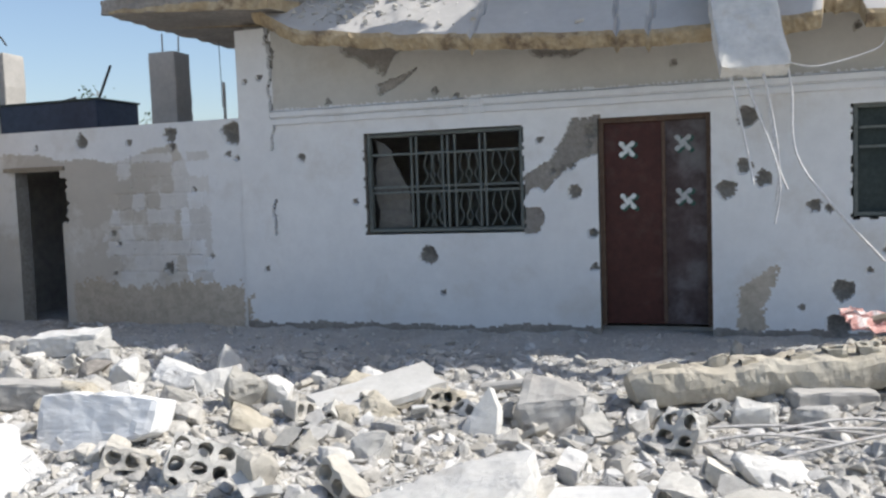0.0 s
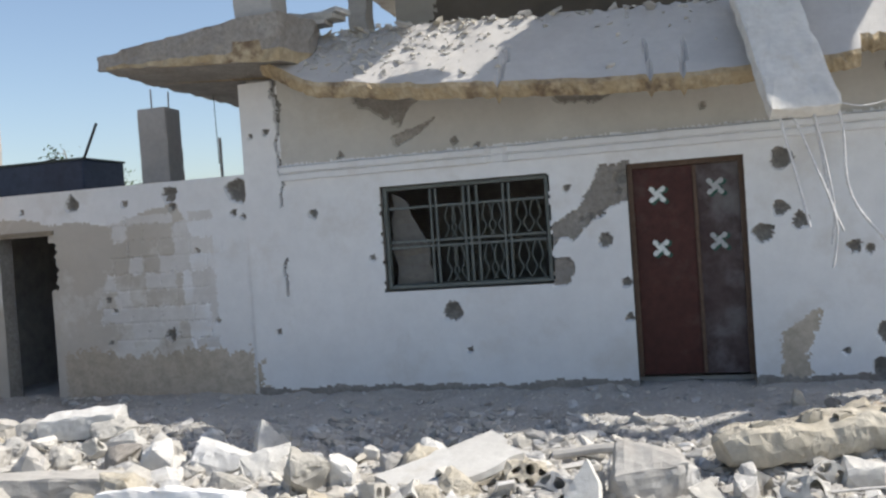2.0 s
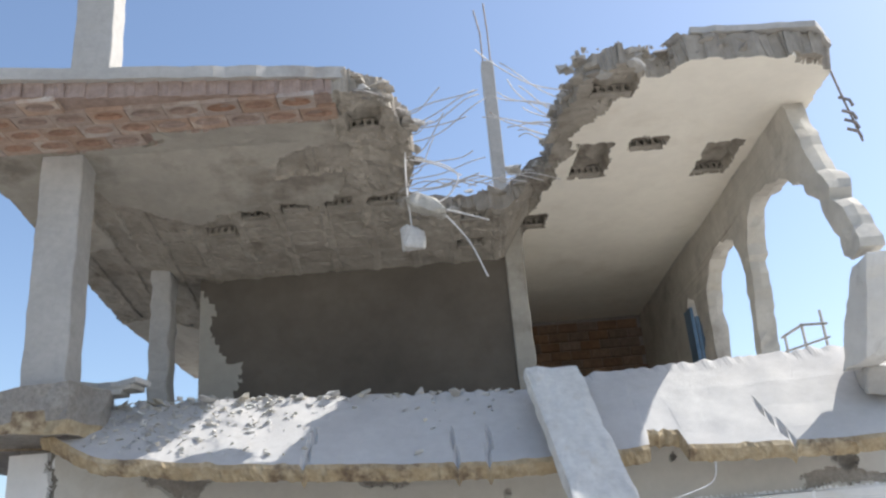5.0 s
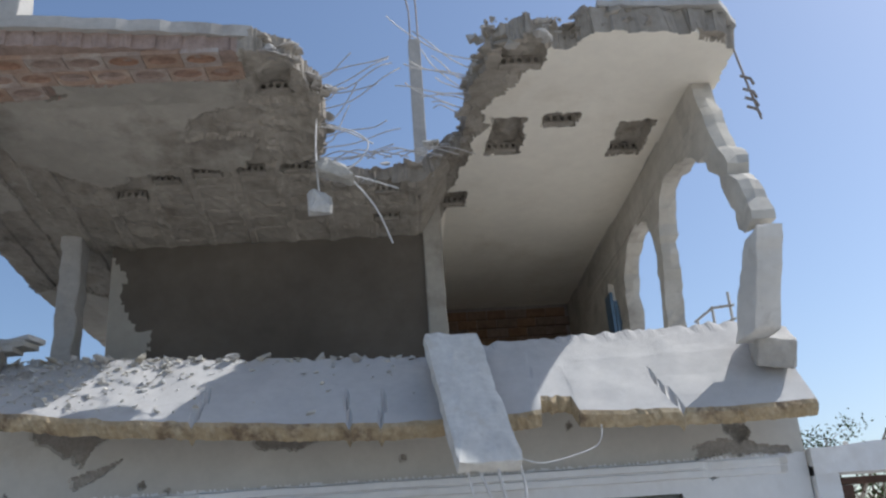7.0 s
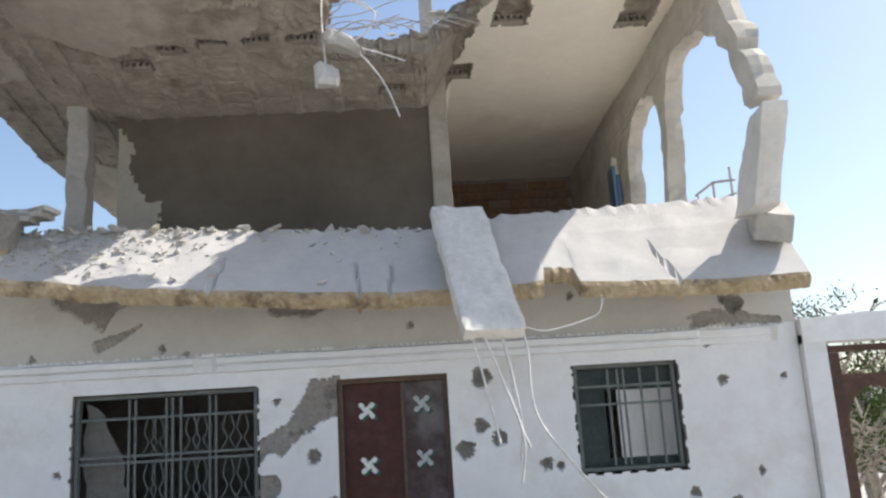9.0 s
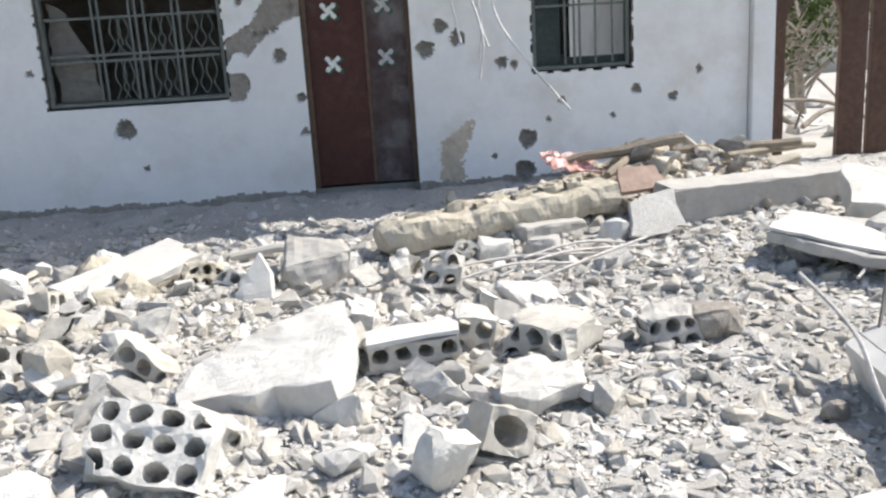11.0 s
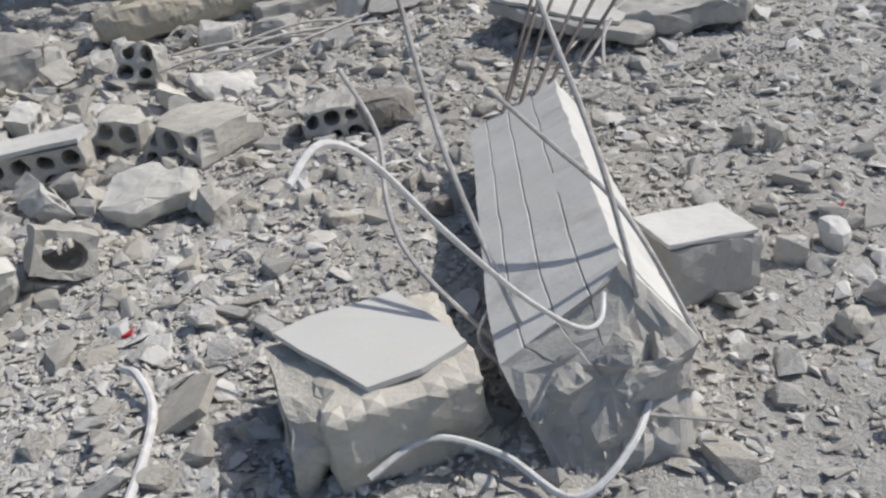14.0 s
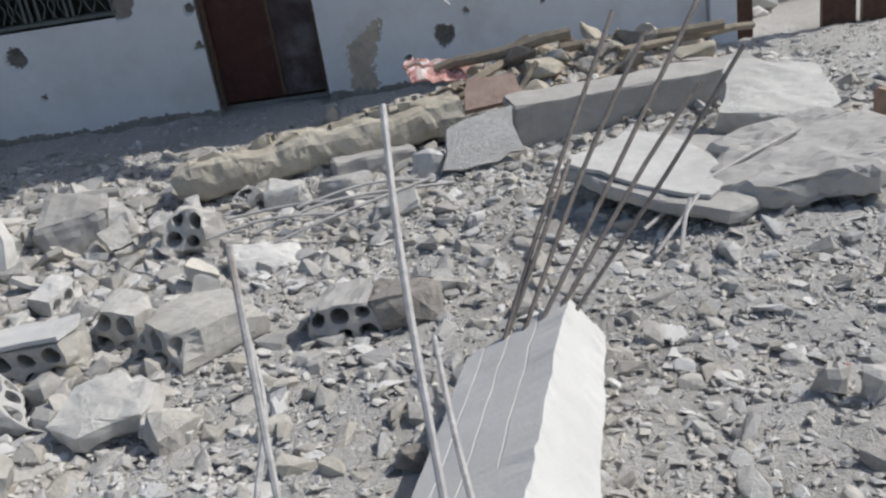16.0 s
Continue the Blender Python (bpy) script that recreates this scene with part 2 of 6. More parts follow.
def stone_bm(size, seed, points=14, square=0.5):
    """A broken piece: the hull of scattered points, more or less box-like."""
    rnd = random.Random(seed)
    bm = bmesh.new()
    for _ in range(points):
        p = Vector([rnd.uniform(-1, 1) for _ in range(3)])
        big = max(abs(c) for c in p)
        p = p.lerp(p / big, square * rnd.uniform(0.5, 1))
        bm.verts.new((p.x * size[0] / 2, p.y * size[1] / 2, p.z * size[2] / 2))
    made = bmesh.ops.convex_hull(bm, input=bm.verts)
    junk = [g for g in made["geom_interior"] if isinstance(g, bmesh.types.BMVert)] + [g for g in made["geom_unused"] if isinstance(g, bmesh.types.BMVert)]
    bmesh.ops.delete(bm, geom=list(set(junk)), context='VERTS')
    return bm


def weather(bm, size=0.05, amount=0.012, seed=0):
    """Breaks a plain solid into small facets and wears them, with chips along its edges."""
    for _ in range(4):
        long = [e for e in bm.edges if e.calc_length() > size * 1.6]
        if not long or len(bm.faces) > 2600:
            break
        bmesh.ops.subdivide_edges(bm, edges=long, cuts=1)
        bmesh.ops.triangulate(bm, faces=[f for f in bm.faces if len(f.verts) > 3])
    off = Vector((seed * 3.7, seed * 1.9, seed * 5.3))
    bm.normal_update()
    sharp = {v for e in bm.edges if len(e.link_faces) == 2 and e.calc_face_angle(0) > 0.5 for v in e.verts}
    for v in bm.verts:
        p = v.co * (0.35 / size) + off
        d = noise.noise(p) * amount + noise.noise(p * 2.7) * amount * 0.5
        if v in sharp:
            d -= amount * (0.5 + 1.6 * max(0, noise.noise(p * 1.6 + Vector((9, 0, 0)))))
        v.co += v.normal * d
    return bm


def slab_piece(poly, thick, seed=0, rough=0.02, cuts=2, ragged=0.03):
    """A flat broken piece with a ragged outline, lying on z = 0."""
    bm = prism(rag(poly, 0.11, ragged, seed), "z", 0, thick)
    if thick > 0.06:
        bmesh.ops.subdivide_edges(bm, edges=[e for e in bm.edges if abs(e.verts[0].co.z - e.verts[1].co.z) > thick * 0.8 and (e.verts[0].co.xy - e.verts[1].co.xy).length < 1e-5], cuts=2)
        bmesh.ops.triangulate(bm, faces=[f for f in bm.faces if len(f.verts) > 4])
        return weather(bm, 0.055, rough, seed)
    for v in bm.verts:
        v.co += noise.noise_vector(v.co * 9 + Vector((seed, 0, 0))) * rough
    return bm


def smooth_path(pts, per=6):
    """A rounded line through the given places."""
    pts = [Vector(p) for p in pts]
    out = []
    for i in range(len(pts) - 1):
        p0, p1, p2, p3 = pts[max(i - 1, 0)], pts[i], pts[i + 1], pts[min(i + 2, len(pts) - 1)]
        for j in range(per):
            t = j / per
            out.append(0.5 * (2 * p1 + (p2 - p0) * t + (2 * p0 - 5 * p1 + 4 * p2 - p3) * t * t + (3 * p1 - p0 - 3 * p2 + p3) * t ** 3))
    return out + [pts[-1]]


def tube(pts, r, sides=6, bm=None, taper=None):
    bm = bm or bmesh.new()
    pts = [Vector(p) for p in pts]
    rings = []
    for i, p in enumerate(pts):
        d = (pts[min(i + 1, len(pts) - 1)] - pts[max(i - 1, 0)]).normalized()
        a = d.cross(Vector((0.13, 0.31, 0.94)) if abs(d.z) < 0.9 else Vector((1, 0.2, 0))).normalized()
        b = d.cross(a)
        rr = r if taper is None else r + (taper - r) * i / (len(pts) - 1)
        rings.append([bm.verts.new(p + (a * math.cos(w) + b * math.sin(w)) * rr) for w in [2 * math.pi * j / sides for j in range(sides)]])
    for a, b in zip(rings, rings[1:]):
        for j in range(sides):
            bm.faces.new((a[j], a[(j + 1) % sides], b[(j + 1) % sides], b[j]))
    bm.faces.new(rings[0][::-1])
    bm.faces.new(rings[-1])
    return bm


def hollow_block(w, h, d, nx, nz, fill=0.78, seed=0, rough=0.006, oval=1.0):
    """A block lying along y with nx times nz round channels through it; broken a little at its rims."""
    bm = bmesh.new()
    cw, ch = w / nx, h / nz
    N = 12
    grid = {}

    def vert(x, y, z):
        key = (round(x, 4), round(y, 4), round(z, 4))
        if key not in grid:
            grid[key] = bm.verts.new((x, y, z))
        return grid[key]

    square = [(-1, -1), (-0.33, -1), (0.33, -1), (1, -1), (1, -0.33), (1, 0.33), (1, 1), (0.33, 1), (-0.33, 1), (-1, 1), (-1, 0.33), (-1, -0.33)]
    for ix in range(nx):
        for iz in range(nz):
            cx, cz = -w / 2 + (ix + 0.5) * cw, -h / 2 + (iz + 0.5) * ch
            ends = []
            for y in (-d / 2, d / 2):
                sq = [vert(cx + a * cw / 2, y, cz + b * ch / 2) for a, b in square]
                ci = [bm.verts.new((cx + math.cos(math.atan2(b, a)) * cw / 2 * fill, y, cz + math.sin(math.atan2(b, a)) * ch / 2 * fill * oval)) for a, b in square]
                for j in range(N):
                    f = (sq[j], sq[(j + 1) % N], ci[(j + 1) % N], ci[j])
                    bm.faces.new(f if y < 0 else f[::-1])
                ends.append(ci)
            for j in range(N):
                bm.faces.new((ends[0][j], ends[0][(j + 1) % N], ends[1][(j + 1) % N], ends[1][j]))
    border = [e for e in bm.edges if len(e.link_faces) == 1]
    front = [e for e in border if all(v.co.y < 0 for v in e.verts)]
    for e in front:
        a, b = e.verts
        fa = grid.get((round(a.co.x, 4), round(d / 2, 4), round(a.co.z, 4)))
        fb = grid.get((round(b.co.x, 4), round(d / 2, 4), round(b.co.z, 4)))
        if fa and fb:
            bm.faces.new((b, a, fa, fb))
    if rough >= 0.01:
        bmesh.ops.subdivide_edges(bm, edges=[e for e in bm.edges if e.calc_length() > 0.07], cuts=3, use_grid_fill=True)
        rb = random.Random(seed * 7 + 1)
        bites = [(Vector((rb.choice((-1, 1)) * w / 2, rb.choice((-1, 1)) * d / 2, rb.choice((-1, 1)) * h / 2)), rb.uniform(0.06, 0.13)) for _ in range(5)]
        for v in bm.verts:
            for c, r in bites:
                far = (v.co - c).length
                if far < r:
                    v.co = v.co.lerp(v.co * 0.72, 1 - far / r)
            v.co += noise.noise_vector(v.co * 5 + Vector((seed, 0, 3))) * rough * 1.2 + noise.noise_vector(v.co * 31 + Vector((seed, 0, 3))) * rough * 0.5
    for v in bm.verts:
        v.co += noise.noise_vector(v.co * 14 + Vector((seed, seed, 0))) * rough
        if noise.noise(v.co * 5 + Vector((seed * 3.1, 0, 0))) > 0.35:
            v.co.y *= 0.9
    bmesh.ops.recalc_face_normals(bm, faces=bm.faces)
    return bm


def in_poly(X, Z, poly):
    hit = np.zeros(X.shape, bool)
    k = len(poly)
    for i in range(k):
        (a, b), (c, d) = poly[i], poly[(i + 1) % k]
        if b == d:
            continue
        hit ^= ((b > Z) != (d > Z)) & (X < (c - a) * (Z - b) / (d - b) + a)
    return hit


def wall_grid(name, x0, x1, z0, z1, y, thick, openings, depth, pick, mats, cell=0.02, rim=0):
    """An upright wall whose face at y is a fine net: depth(x, z) sinks it, pick(x, z, sunk) names its material.
    openings: (x0, x1, z0, z1, raggedness) cut right through, or an outline that bounds the whole."""
    nx, nz = int((x1 - x0) / cell) + 1, int((z1 - z0) / cell) + 1
    xs, zs = np.linspace(x0, x1, nx), np.linspace(z0, z1, nz)
    X, Z = np.meshgrid(xs, zs)
    rng = np.random.RandomState(7)
    JX, JZ = X.copy(), Z.copy()
    JX[1:-1, 1:-1] += rng.uniform(-0.35, 0.35, JX[1:-1, 1:-1].shape) * cell
    JZ[1:-1, 1:-1] += rng.uniform(-0.35, 0.35, JZ[1:-1, 1:-1].shape) * cell
    for cut in openings:
        if len(cut) == 5:
            by = (np.abs(JX - (cut[0] + cut[1]) / 2) < (cut[1] - cut[0]) / 2 + 0.05) & (np.abs(JZ - (cut[2] + cut[3]) / 2) < (cut[3] - cut[2]) / 2 + 0.05)
            JX, JZ = np.where(by, X + (JX - X) * 0.25, JX), np.where(by, Z + (JZ - Z) * 0.25, JZ)
    D = depth(JX, JZ)
    kind = pick(JX, JZ, D)
    front = np.stack([JX, y + D, JZ], -1).reshape(-1, 3)
    back = np.stack([X, np.full_like(X, y + thick), Z], -1).reshape(-1, 3)
    verts = np.concatenate([front, back])
    half = nx * nz
    cx, cz = (xs[:-1] + xs[1:]) / 2, (zs[:-1] + zs[1:]) / 2
    solid = np.ones((nz - 1, nx - 1), bool)
    CX, CZ = np.meshgrid(cx, cz)
    for cut in openings:
        if len(cut) > 5:
            solid &= in_poly(CX, CZ, cut)
            continue
        a, b, c, e, ragged = cut
        wob = ragged * (np.sin(CZ * 23) * 0.5 + np.sin(CZ * 61 + 1) * 0.5 + np.sin(CX * 37) * 0.5)
        solid &= ~((CX > a + wob) & (CX < b + wob) & (CZ > c + wob * 0.6) & (CZ < e + wob * 0.4))
    idx = np.arange(nx * nz).reshape(nz, nx)
    v00, v10, v11, v01 = idx[:-1, :-1], idx[:-1, 1:], idx[1:, 1:], idx[1:, :-1]
    faces, fm = [], []
    q = np.stack([v00, v10, v11, v01], -1)[solid]
    kk = kind[:-1, :-1][solid]
    faces += q.tolist()
    fm += kk.tolist()
    faces += (q[:, ::-1] + half).tolist()
    fm += [len(mats) - 1] * len(q)
    S = np.zeros((nz + 1, nx + 1), bool)
    S[1:-1, 1:-1] = solid
    for i in range(nz):
        for j in range(nx):
            if j < nx - 1 and S[i, j + 1] != S[i + 1, j + 1]:
                a, b = idx[i, j], idx[i, j + 1]
                faces.append([b, a, a + half, b + half] if S[i + 1, j + 1] else [a, b, b + half, a + half])
                fm.append(rim if rim else int(kind[i, j]) if kind[i, j] else 1)
            if i < nz - 1 and S[i + 1, j] != S[i + 1, j + 1]:
                a, b = idx[i, j], idx[i + 1, j]
                faces.append([a, b, b + half, a + half] if S[i + 1, j + 1] else [b, a, a + half, b + half])
                fm.append(rim if rim else int(kind[i, j]) if kind[i, j] else 1)
    me = bpy.data.meshes.new(name)
    me.from_pydata(verts.tolist(), [], faces)
    for m in mats:
        me.materials.append(M[m])
    me.polygons.foreach_set("material_index", fm)
    me.update()
    return me


def soft_noise(X, Z, scale, seed=0.0):
    """A smooth uneven field made of a few sines, about -1 to 1."""
    s = np.zeros_like(X)
    for k, (a, b, p) in enumerate(((1.0, 0.6, 0.3), (-0.7, 1.1, 1.9), (0.4, -1.3, 4.1), (1.7, 0.9, 2.2), (-1.9, 1.6, 5.3), (2.9, -2.3, 0.9))):
        s += np.sin((a * X + b * Z) * scale + p + seed * (k + 1)) / (1 + 0.45 * k)
    return s / 2.6

# ---- ground ----
def ground_z(x, y):
    """Height of the trodden rubble: low along the wall, heaped before it and at the corners."""
    g = lambda cx, cy, sx, sy, h: h * np.exp(-((x - cx) / sx) ** 2 - ((y - cy) / sy) ** 2)
    z = -0.13 + 0.06 * np.clip((y + 7) / 6, 0, 1)
    z = z + g(7.0, -1.6, 1.2, 0.75, 0.42) + g(5.2, -2.75, 1.3, 0.5, 0.07) + g(1.2, -4.3, 1.9, 1.1, 0.13) + g(-1.0, -2.7, 1.4, 0.7, 0.14)
    z = z + g(3.4, -5.3, 1.4, 0.9, 0.08) + g(2.6, -3.2, 0.9, 0.6, 0.05) + g(6.6, -3.6, 1.2, 0.5, 0.04)
    z = z + g(-3.6, -0.9, 2.0, 0.8, 0.04) - g(1.5, -1.0, 2.6, 0.7, 0.03)
    near = np.exp(-(np.maximum(np.abs(x - 3) - 8, 0) / 4) ** 2 - (np.maximum(np.abs(y + 4) - 6, 0) / 4) ** 2)
    return z + near * (0.018 * np.sin(x * 4.1 + y * 2.3) * np.sin(y * 5.3 - x * 1.7) + 0.012 * np.sin(x * 11.3 + 1) * np.sin(y * 9.7 + 2))


def gz(x, y):
    return float(ground_z(np.array(float(x)), np.array(float(y))))


def spread(a, b, c, d, fine, steps=14):
    lo = b - np.geomspace(0.2, b - a, steps)[::-1]
    hi = c + np.geomspace(0.2, d - c, steps)
    return np.concatenate([lo, np.arange(b, c, fine), hi])


def build_ground():
    xs, ys = spread(-900, -5.5, 11, 900, 0.06), spread(-600, -9.5, 0.6, 1500, 0.06)
    X, Y = np.meshgrid(xs, ys)
    Z = ground_z(X, Y)
    rng = np.random.RandomState(3)
    inner = (X > -5.5) & (X < 11) & (Y > -9.5) & (Y < 0.3)
    Z = Z + inner * rng.normal(0, 0.008, X.shape)
    nx, nz = len(xs), len(ys)
    idx = np.arange(nx * nz).reshape(nz, nx)
    q = np.stack([idx[:-1, :-1], idx[:-1, 1:], idx[1:, 1:], idx[1:, :-1]], -1).reshape(-1, 4)
    me = bpy.data.meshes.new("ground")
    me.from_pydata(np.stack([X, Y, Z], -1).reshape(-1, 3).tolist(), [], q.tolist())
    me.materials.append(M["dust"])
    me.polygons.foreach_set("use_smooth", [True] * len(me.polygons))
    tagged(new("ground", me), "dusty ground covered with fine grey rubble", "ground", kind="structure")


build_ground()


# ---- house ----
house = thing("damaged_house", (0, 0, 0), "white two-storey concrete house, bombed, upper floor torn open", "house")


# bullet and shell marks on the front: x, z, radius
MARKS = [(1.84, 0.74, 0.10), (5.97, 0.37, 0.10), (-0.14, 2.81, 0.035), (-0.33, 2.77, 0.03), (1.98, 2.51, 0.035), (7.57, 1.89, 0.05), (7.78, 2.66, 0.10),
         (7.56, 0.71, 0.05), (5.13, 2.05, 0.10), (5.10, 1.58, 0.07), (5.27, 1.45, 0.075), (4.93, 1.36, 0.09), (3.64, 2.00, 0.085), (3.60, 1.86, 0.05), (3.22, 1.60, 0.042), (3.32, 1.63, 0.042), (3.42, 1.65, 0.042), (5.72, 1.18, 0.06), (3.45, 1.38, 0.07), (3.63, 0.95, 0.05),
         (3.64, 0.6, 0.04), (5.93, 0.03, 0.11), (6.95, 2.34, 0.05), (7.45, 2.30, 0.06), (7.85, 0.98, 0.035), (7.16, 0.82, 0.05), (7.05, 0.2, 0.04), (6.35, 0.75, 0.04),
         (7.68, 2.72, 0.06), (6.1, 2.83, 0.03), (0.35, 1.87, 0.045), (1.0, 1.35, 0.035), (-0.15, 0.6, 0.03), (2.0, 0.33, 0.03), (0.72, 2.47, 0.03), (2.22, 2.44, 0.025),
         (5.85, 1.15, 0.04), (6.2, 0.55, 0.03), (6.9, 0.55, 0.03), (8.2, 1.9, 0.03), (5.6, 0.2, 0.03), (2.95, 2.95, 0.03), (4.45, 2.62, 0.03), (3.1, 1.93, 0.035)]
BARE = [[(2.9, 1.55), (3.2, 1.72), (3.35, 1.95), (3.42, 2.12), (3.72, 2.14), (3.72, 1.78), (3.45, 1.68), (3.3, 1.56), (3.16, 1.40), (3.08, 1.44), (2.98, 1.42), (2.9, 1.3)],
        [(2.9, 1.26), (3.04, 1.22), (3.13, 1.14), (3.1, 0.98), (2.9, 0.93)],
        [(0.85, 3.2), (1.72, 3.2), (1.7, 3.02), (1.52, 2.92), (1.40, 2.72), (1.25, 2.84), (1.05, 2.93), (0.9, 3.02)],
        [(2.9, 3.2), (3.9, 3.2), (3.76, 2.88), (3.42, 2.75), (3.05, 2.82)],
        [(1.3, 2.62), (1.62, 2.70), (1.8, 2.78), (1.6, 2.62), (1.35, 2.5)],
        [(7.3, 2.55), (7.6, 2.62), (8.2, 2.5), (8.25, 2.42), (7.6, 2.46), (7.35, 2.44)],
        [(5.75, 3.2), (6.2, 3.2), (6.05, 2.98), (5.8, 3.02)]]
EARTH = [[(4.98, -0.2), (5.26, -0.2), (5.3, 0.3), (5.38, 0.62), (5.2, 0.5), (5.05, 0.42)], [(-0.5, -0.2), (-0.3, -0.2), (-0.36, 0.3), (-0.5, 0.36)]]


def front_depth(X, Z):
    D = 0.004 * soft_noise(X, Z, 2.2) + 0.0015 * soft_noise(X, Z, 11, 1)
    jit = 0.03 * soft_noise(X, Z, 17, 2) + 0.012 * soft_noise(X, Z, 47, 3)
    for p in BARE:
        D = np.where(in_poly(X + jit, Z + jit * 0.7, p), 0.022 + 0.005 * soft_noise(X, Z, 30), D)
    for x, z, r in MARKS:
        d = np.hypot(X - x, Z - z) * (1 + 0.09 * np.sin(3 * np.arctan2(Z - z, X - x) + x * 7) + 0.06 * np.sin(5 * np.arctan2(Z - z, X - x) + x * 17)) / r
        D = np.where(d < 1, np.maximum(D, 0.02 + 0.45 * r * (1 - d ** 2)), D)
    wob = 0.02 * np.sin(Z * 9) + 0.012 * np.sin(Z * 23)
    crack = (np.abs(X - 0.0 - wob) < 0.012 + 0.014 * (Z > 2.9)) & ((Z > 2.42) | (np.sin(Z * 6.5) > 0.2)) & (Z > 0.6)
    return np.where(crack, 0.035, D)


def front_pick(X, Z, D):
    # Cream band above the moulding, darkened to include shade under the balcony slab.
    k = np.where(Z > 2.42, 3, 0) * (X > 0.02)
    jit = 0.06 * soft_noise(X, Z, 9, 4) + 0.04 * soft_noise(X, Z, 37, 4) + 0.02 * soft_noise(X, Z, 90, 4)
    for p in EARTH:
        k = np.where(in_poly(X + jit, Z + jit, p), 4, k)
    k = np.where(Z < -0.02 + 0.03 * soft_noise(X, Z, 5, 5) + 0.02 * soft_noise(X, Z, 29, 5), 1, k)
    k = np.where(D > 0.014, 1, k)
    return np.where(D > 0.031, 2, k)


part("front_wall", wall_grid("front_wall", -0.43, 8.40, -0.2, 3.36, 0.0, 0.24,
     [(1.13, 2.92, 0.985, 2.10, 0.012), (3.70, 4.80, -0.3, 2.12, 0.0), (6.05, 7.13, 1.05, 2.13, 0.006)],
     front_depth, front_pick, ["plaster", "render", "crater", "shaded_cream", "earth", "interior"]), None, house, "white plastered wall pitted by bullets")


def moulding():
    poly = [(0.0, 2.25), (-0.045, 2.255), (-0.05, 2.31), (-0.03, 2.325), (-0.07, 2.34), (-0.075, 2.395), (0.0, 2.415)]
    bm = bmesh.new()
    xs = np.arange(0.02, 8.20, 0.06)
    rings = []
    for x in xs:
        keep = 0.25 if (noise.noise(Vector((x * 2.3, 4.2, 0))) > 0.42 or abs(x - 7.7) < 0.35) else 1.0
        rings.append([bm.verts.new((x, y * keep - 0.002 + noise.noise(Vector((x * 9, z * 20, 1))) * 0.004, z + noise.noise(Vector((x * 5, z * 9, 3))) * 0.006)) for y, z in poly])
    for a, b in zip(rings, rings[1:]):
        for j in range(len(poly) - 1):
            bm.faces.new((a[j], b[j], b[j + 1], a[j + 1]))
    bm.faces.new(rings[0])
    bm.faces.new(rings[-1][::-1])
    bmesh.ops.recalc_face_normals(bm, faces=bm.faces)
    return bm


part("moulding", moulding(), "plaster", house, "white plaster string course, chipped")
# the rest of the ground floor, closed
part("side_wall", box((0.24, 6.9, 3.5), (-0.31, 3.69, 1.6)), "plaster", house)
part("side_wall", box((0.24, 6.9, 3.5), (8.28, 3.69, 1.6)), "plaster", house)
bm = bmesh.new()
for a, b, c, d in ((-0.19, 7.25, -0.2, 3.36), (8.1, 8.16, -0.2, 3.36), (7.25, 8.1, -0.2, 0.95), (7.25, 8.1, 2.1, 3.36)):
    box((b - a, 0.2, d - c), ((a + b) / 2, 3.3, (c + d) / 2), 0, bm)
part("back_wall", bm, "interior", house)
part("partition", box((0.15, 2.9, 3.5), (5.4, 1.72, 1.6)), "interior", house)
part("ground_floor_slab", box((8.3, 3.0, 0.1), (4.0, 1.72, -0.08)), "concrete", house)
part("upper_floor", box((8.75, 7.0, 0.22), (3.98, 3.64, 3.475)), "concrete", house, "bare concrete upper floor slab")

# balcony slab, hinged down along the wall, and its corner that still stands level
FRONT = [(-0.1, 3.22), (0.3, 3.14), (0.54, 3.06), (0.95, 2.97), (2.0, 2.84), (3.06, 2.76), (4.3, 2.68), (5.0, 2.69), (5.7, 2.72), (6.5, 2.67), (7.4, 2.65), (8.3, 2.67)]
REAR = [(-0.1, 3.9), (0.5, 3.80), (1.75, 3.78), (3.6, 3.68), (4.72, 3.63), (5.4, 3.74), (7.0, 3.80), (8.3, 3.84)]


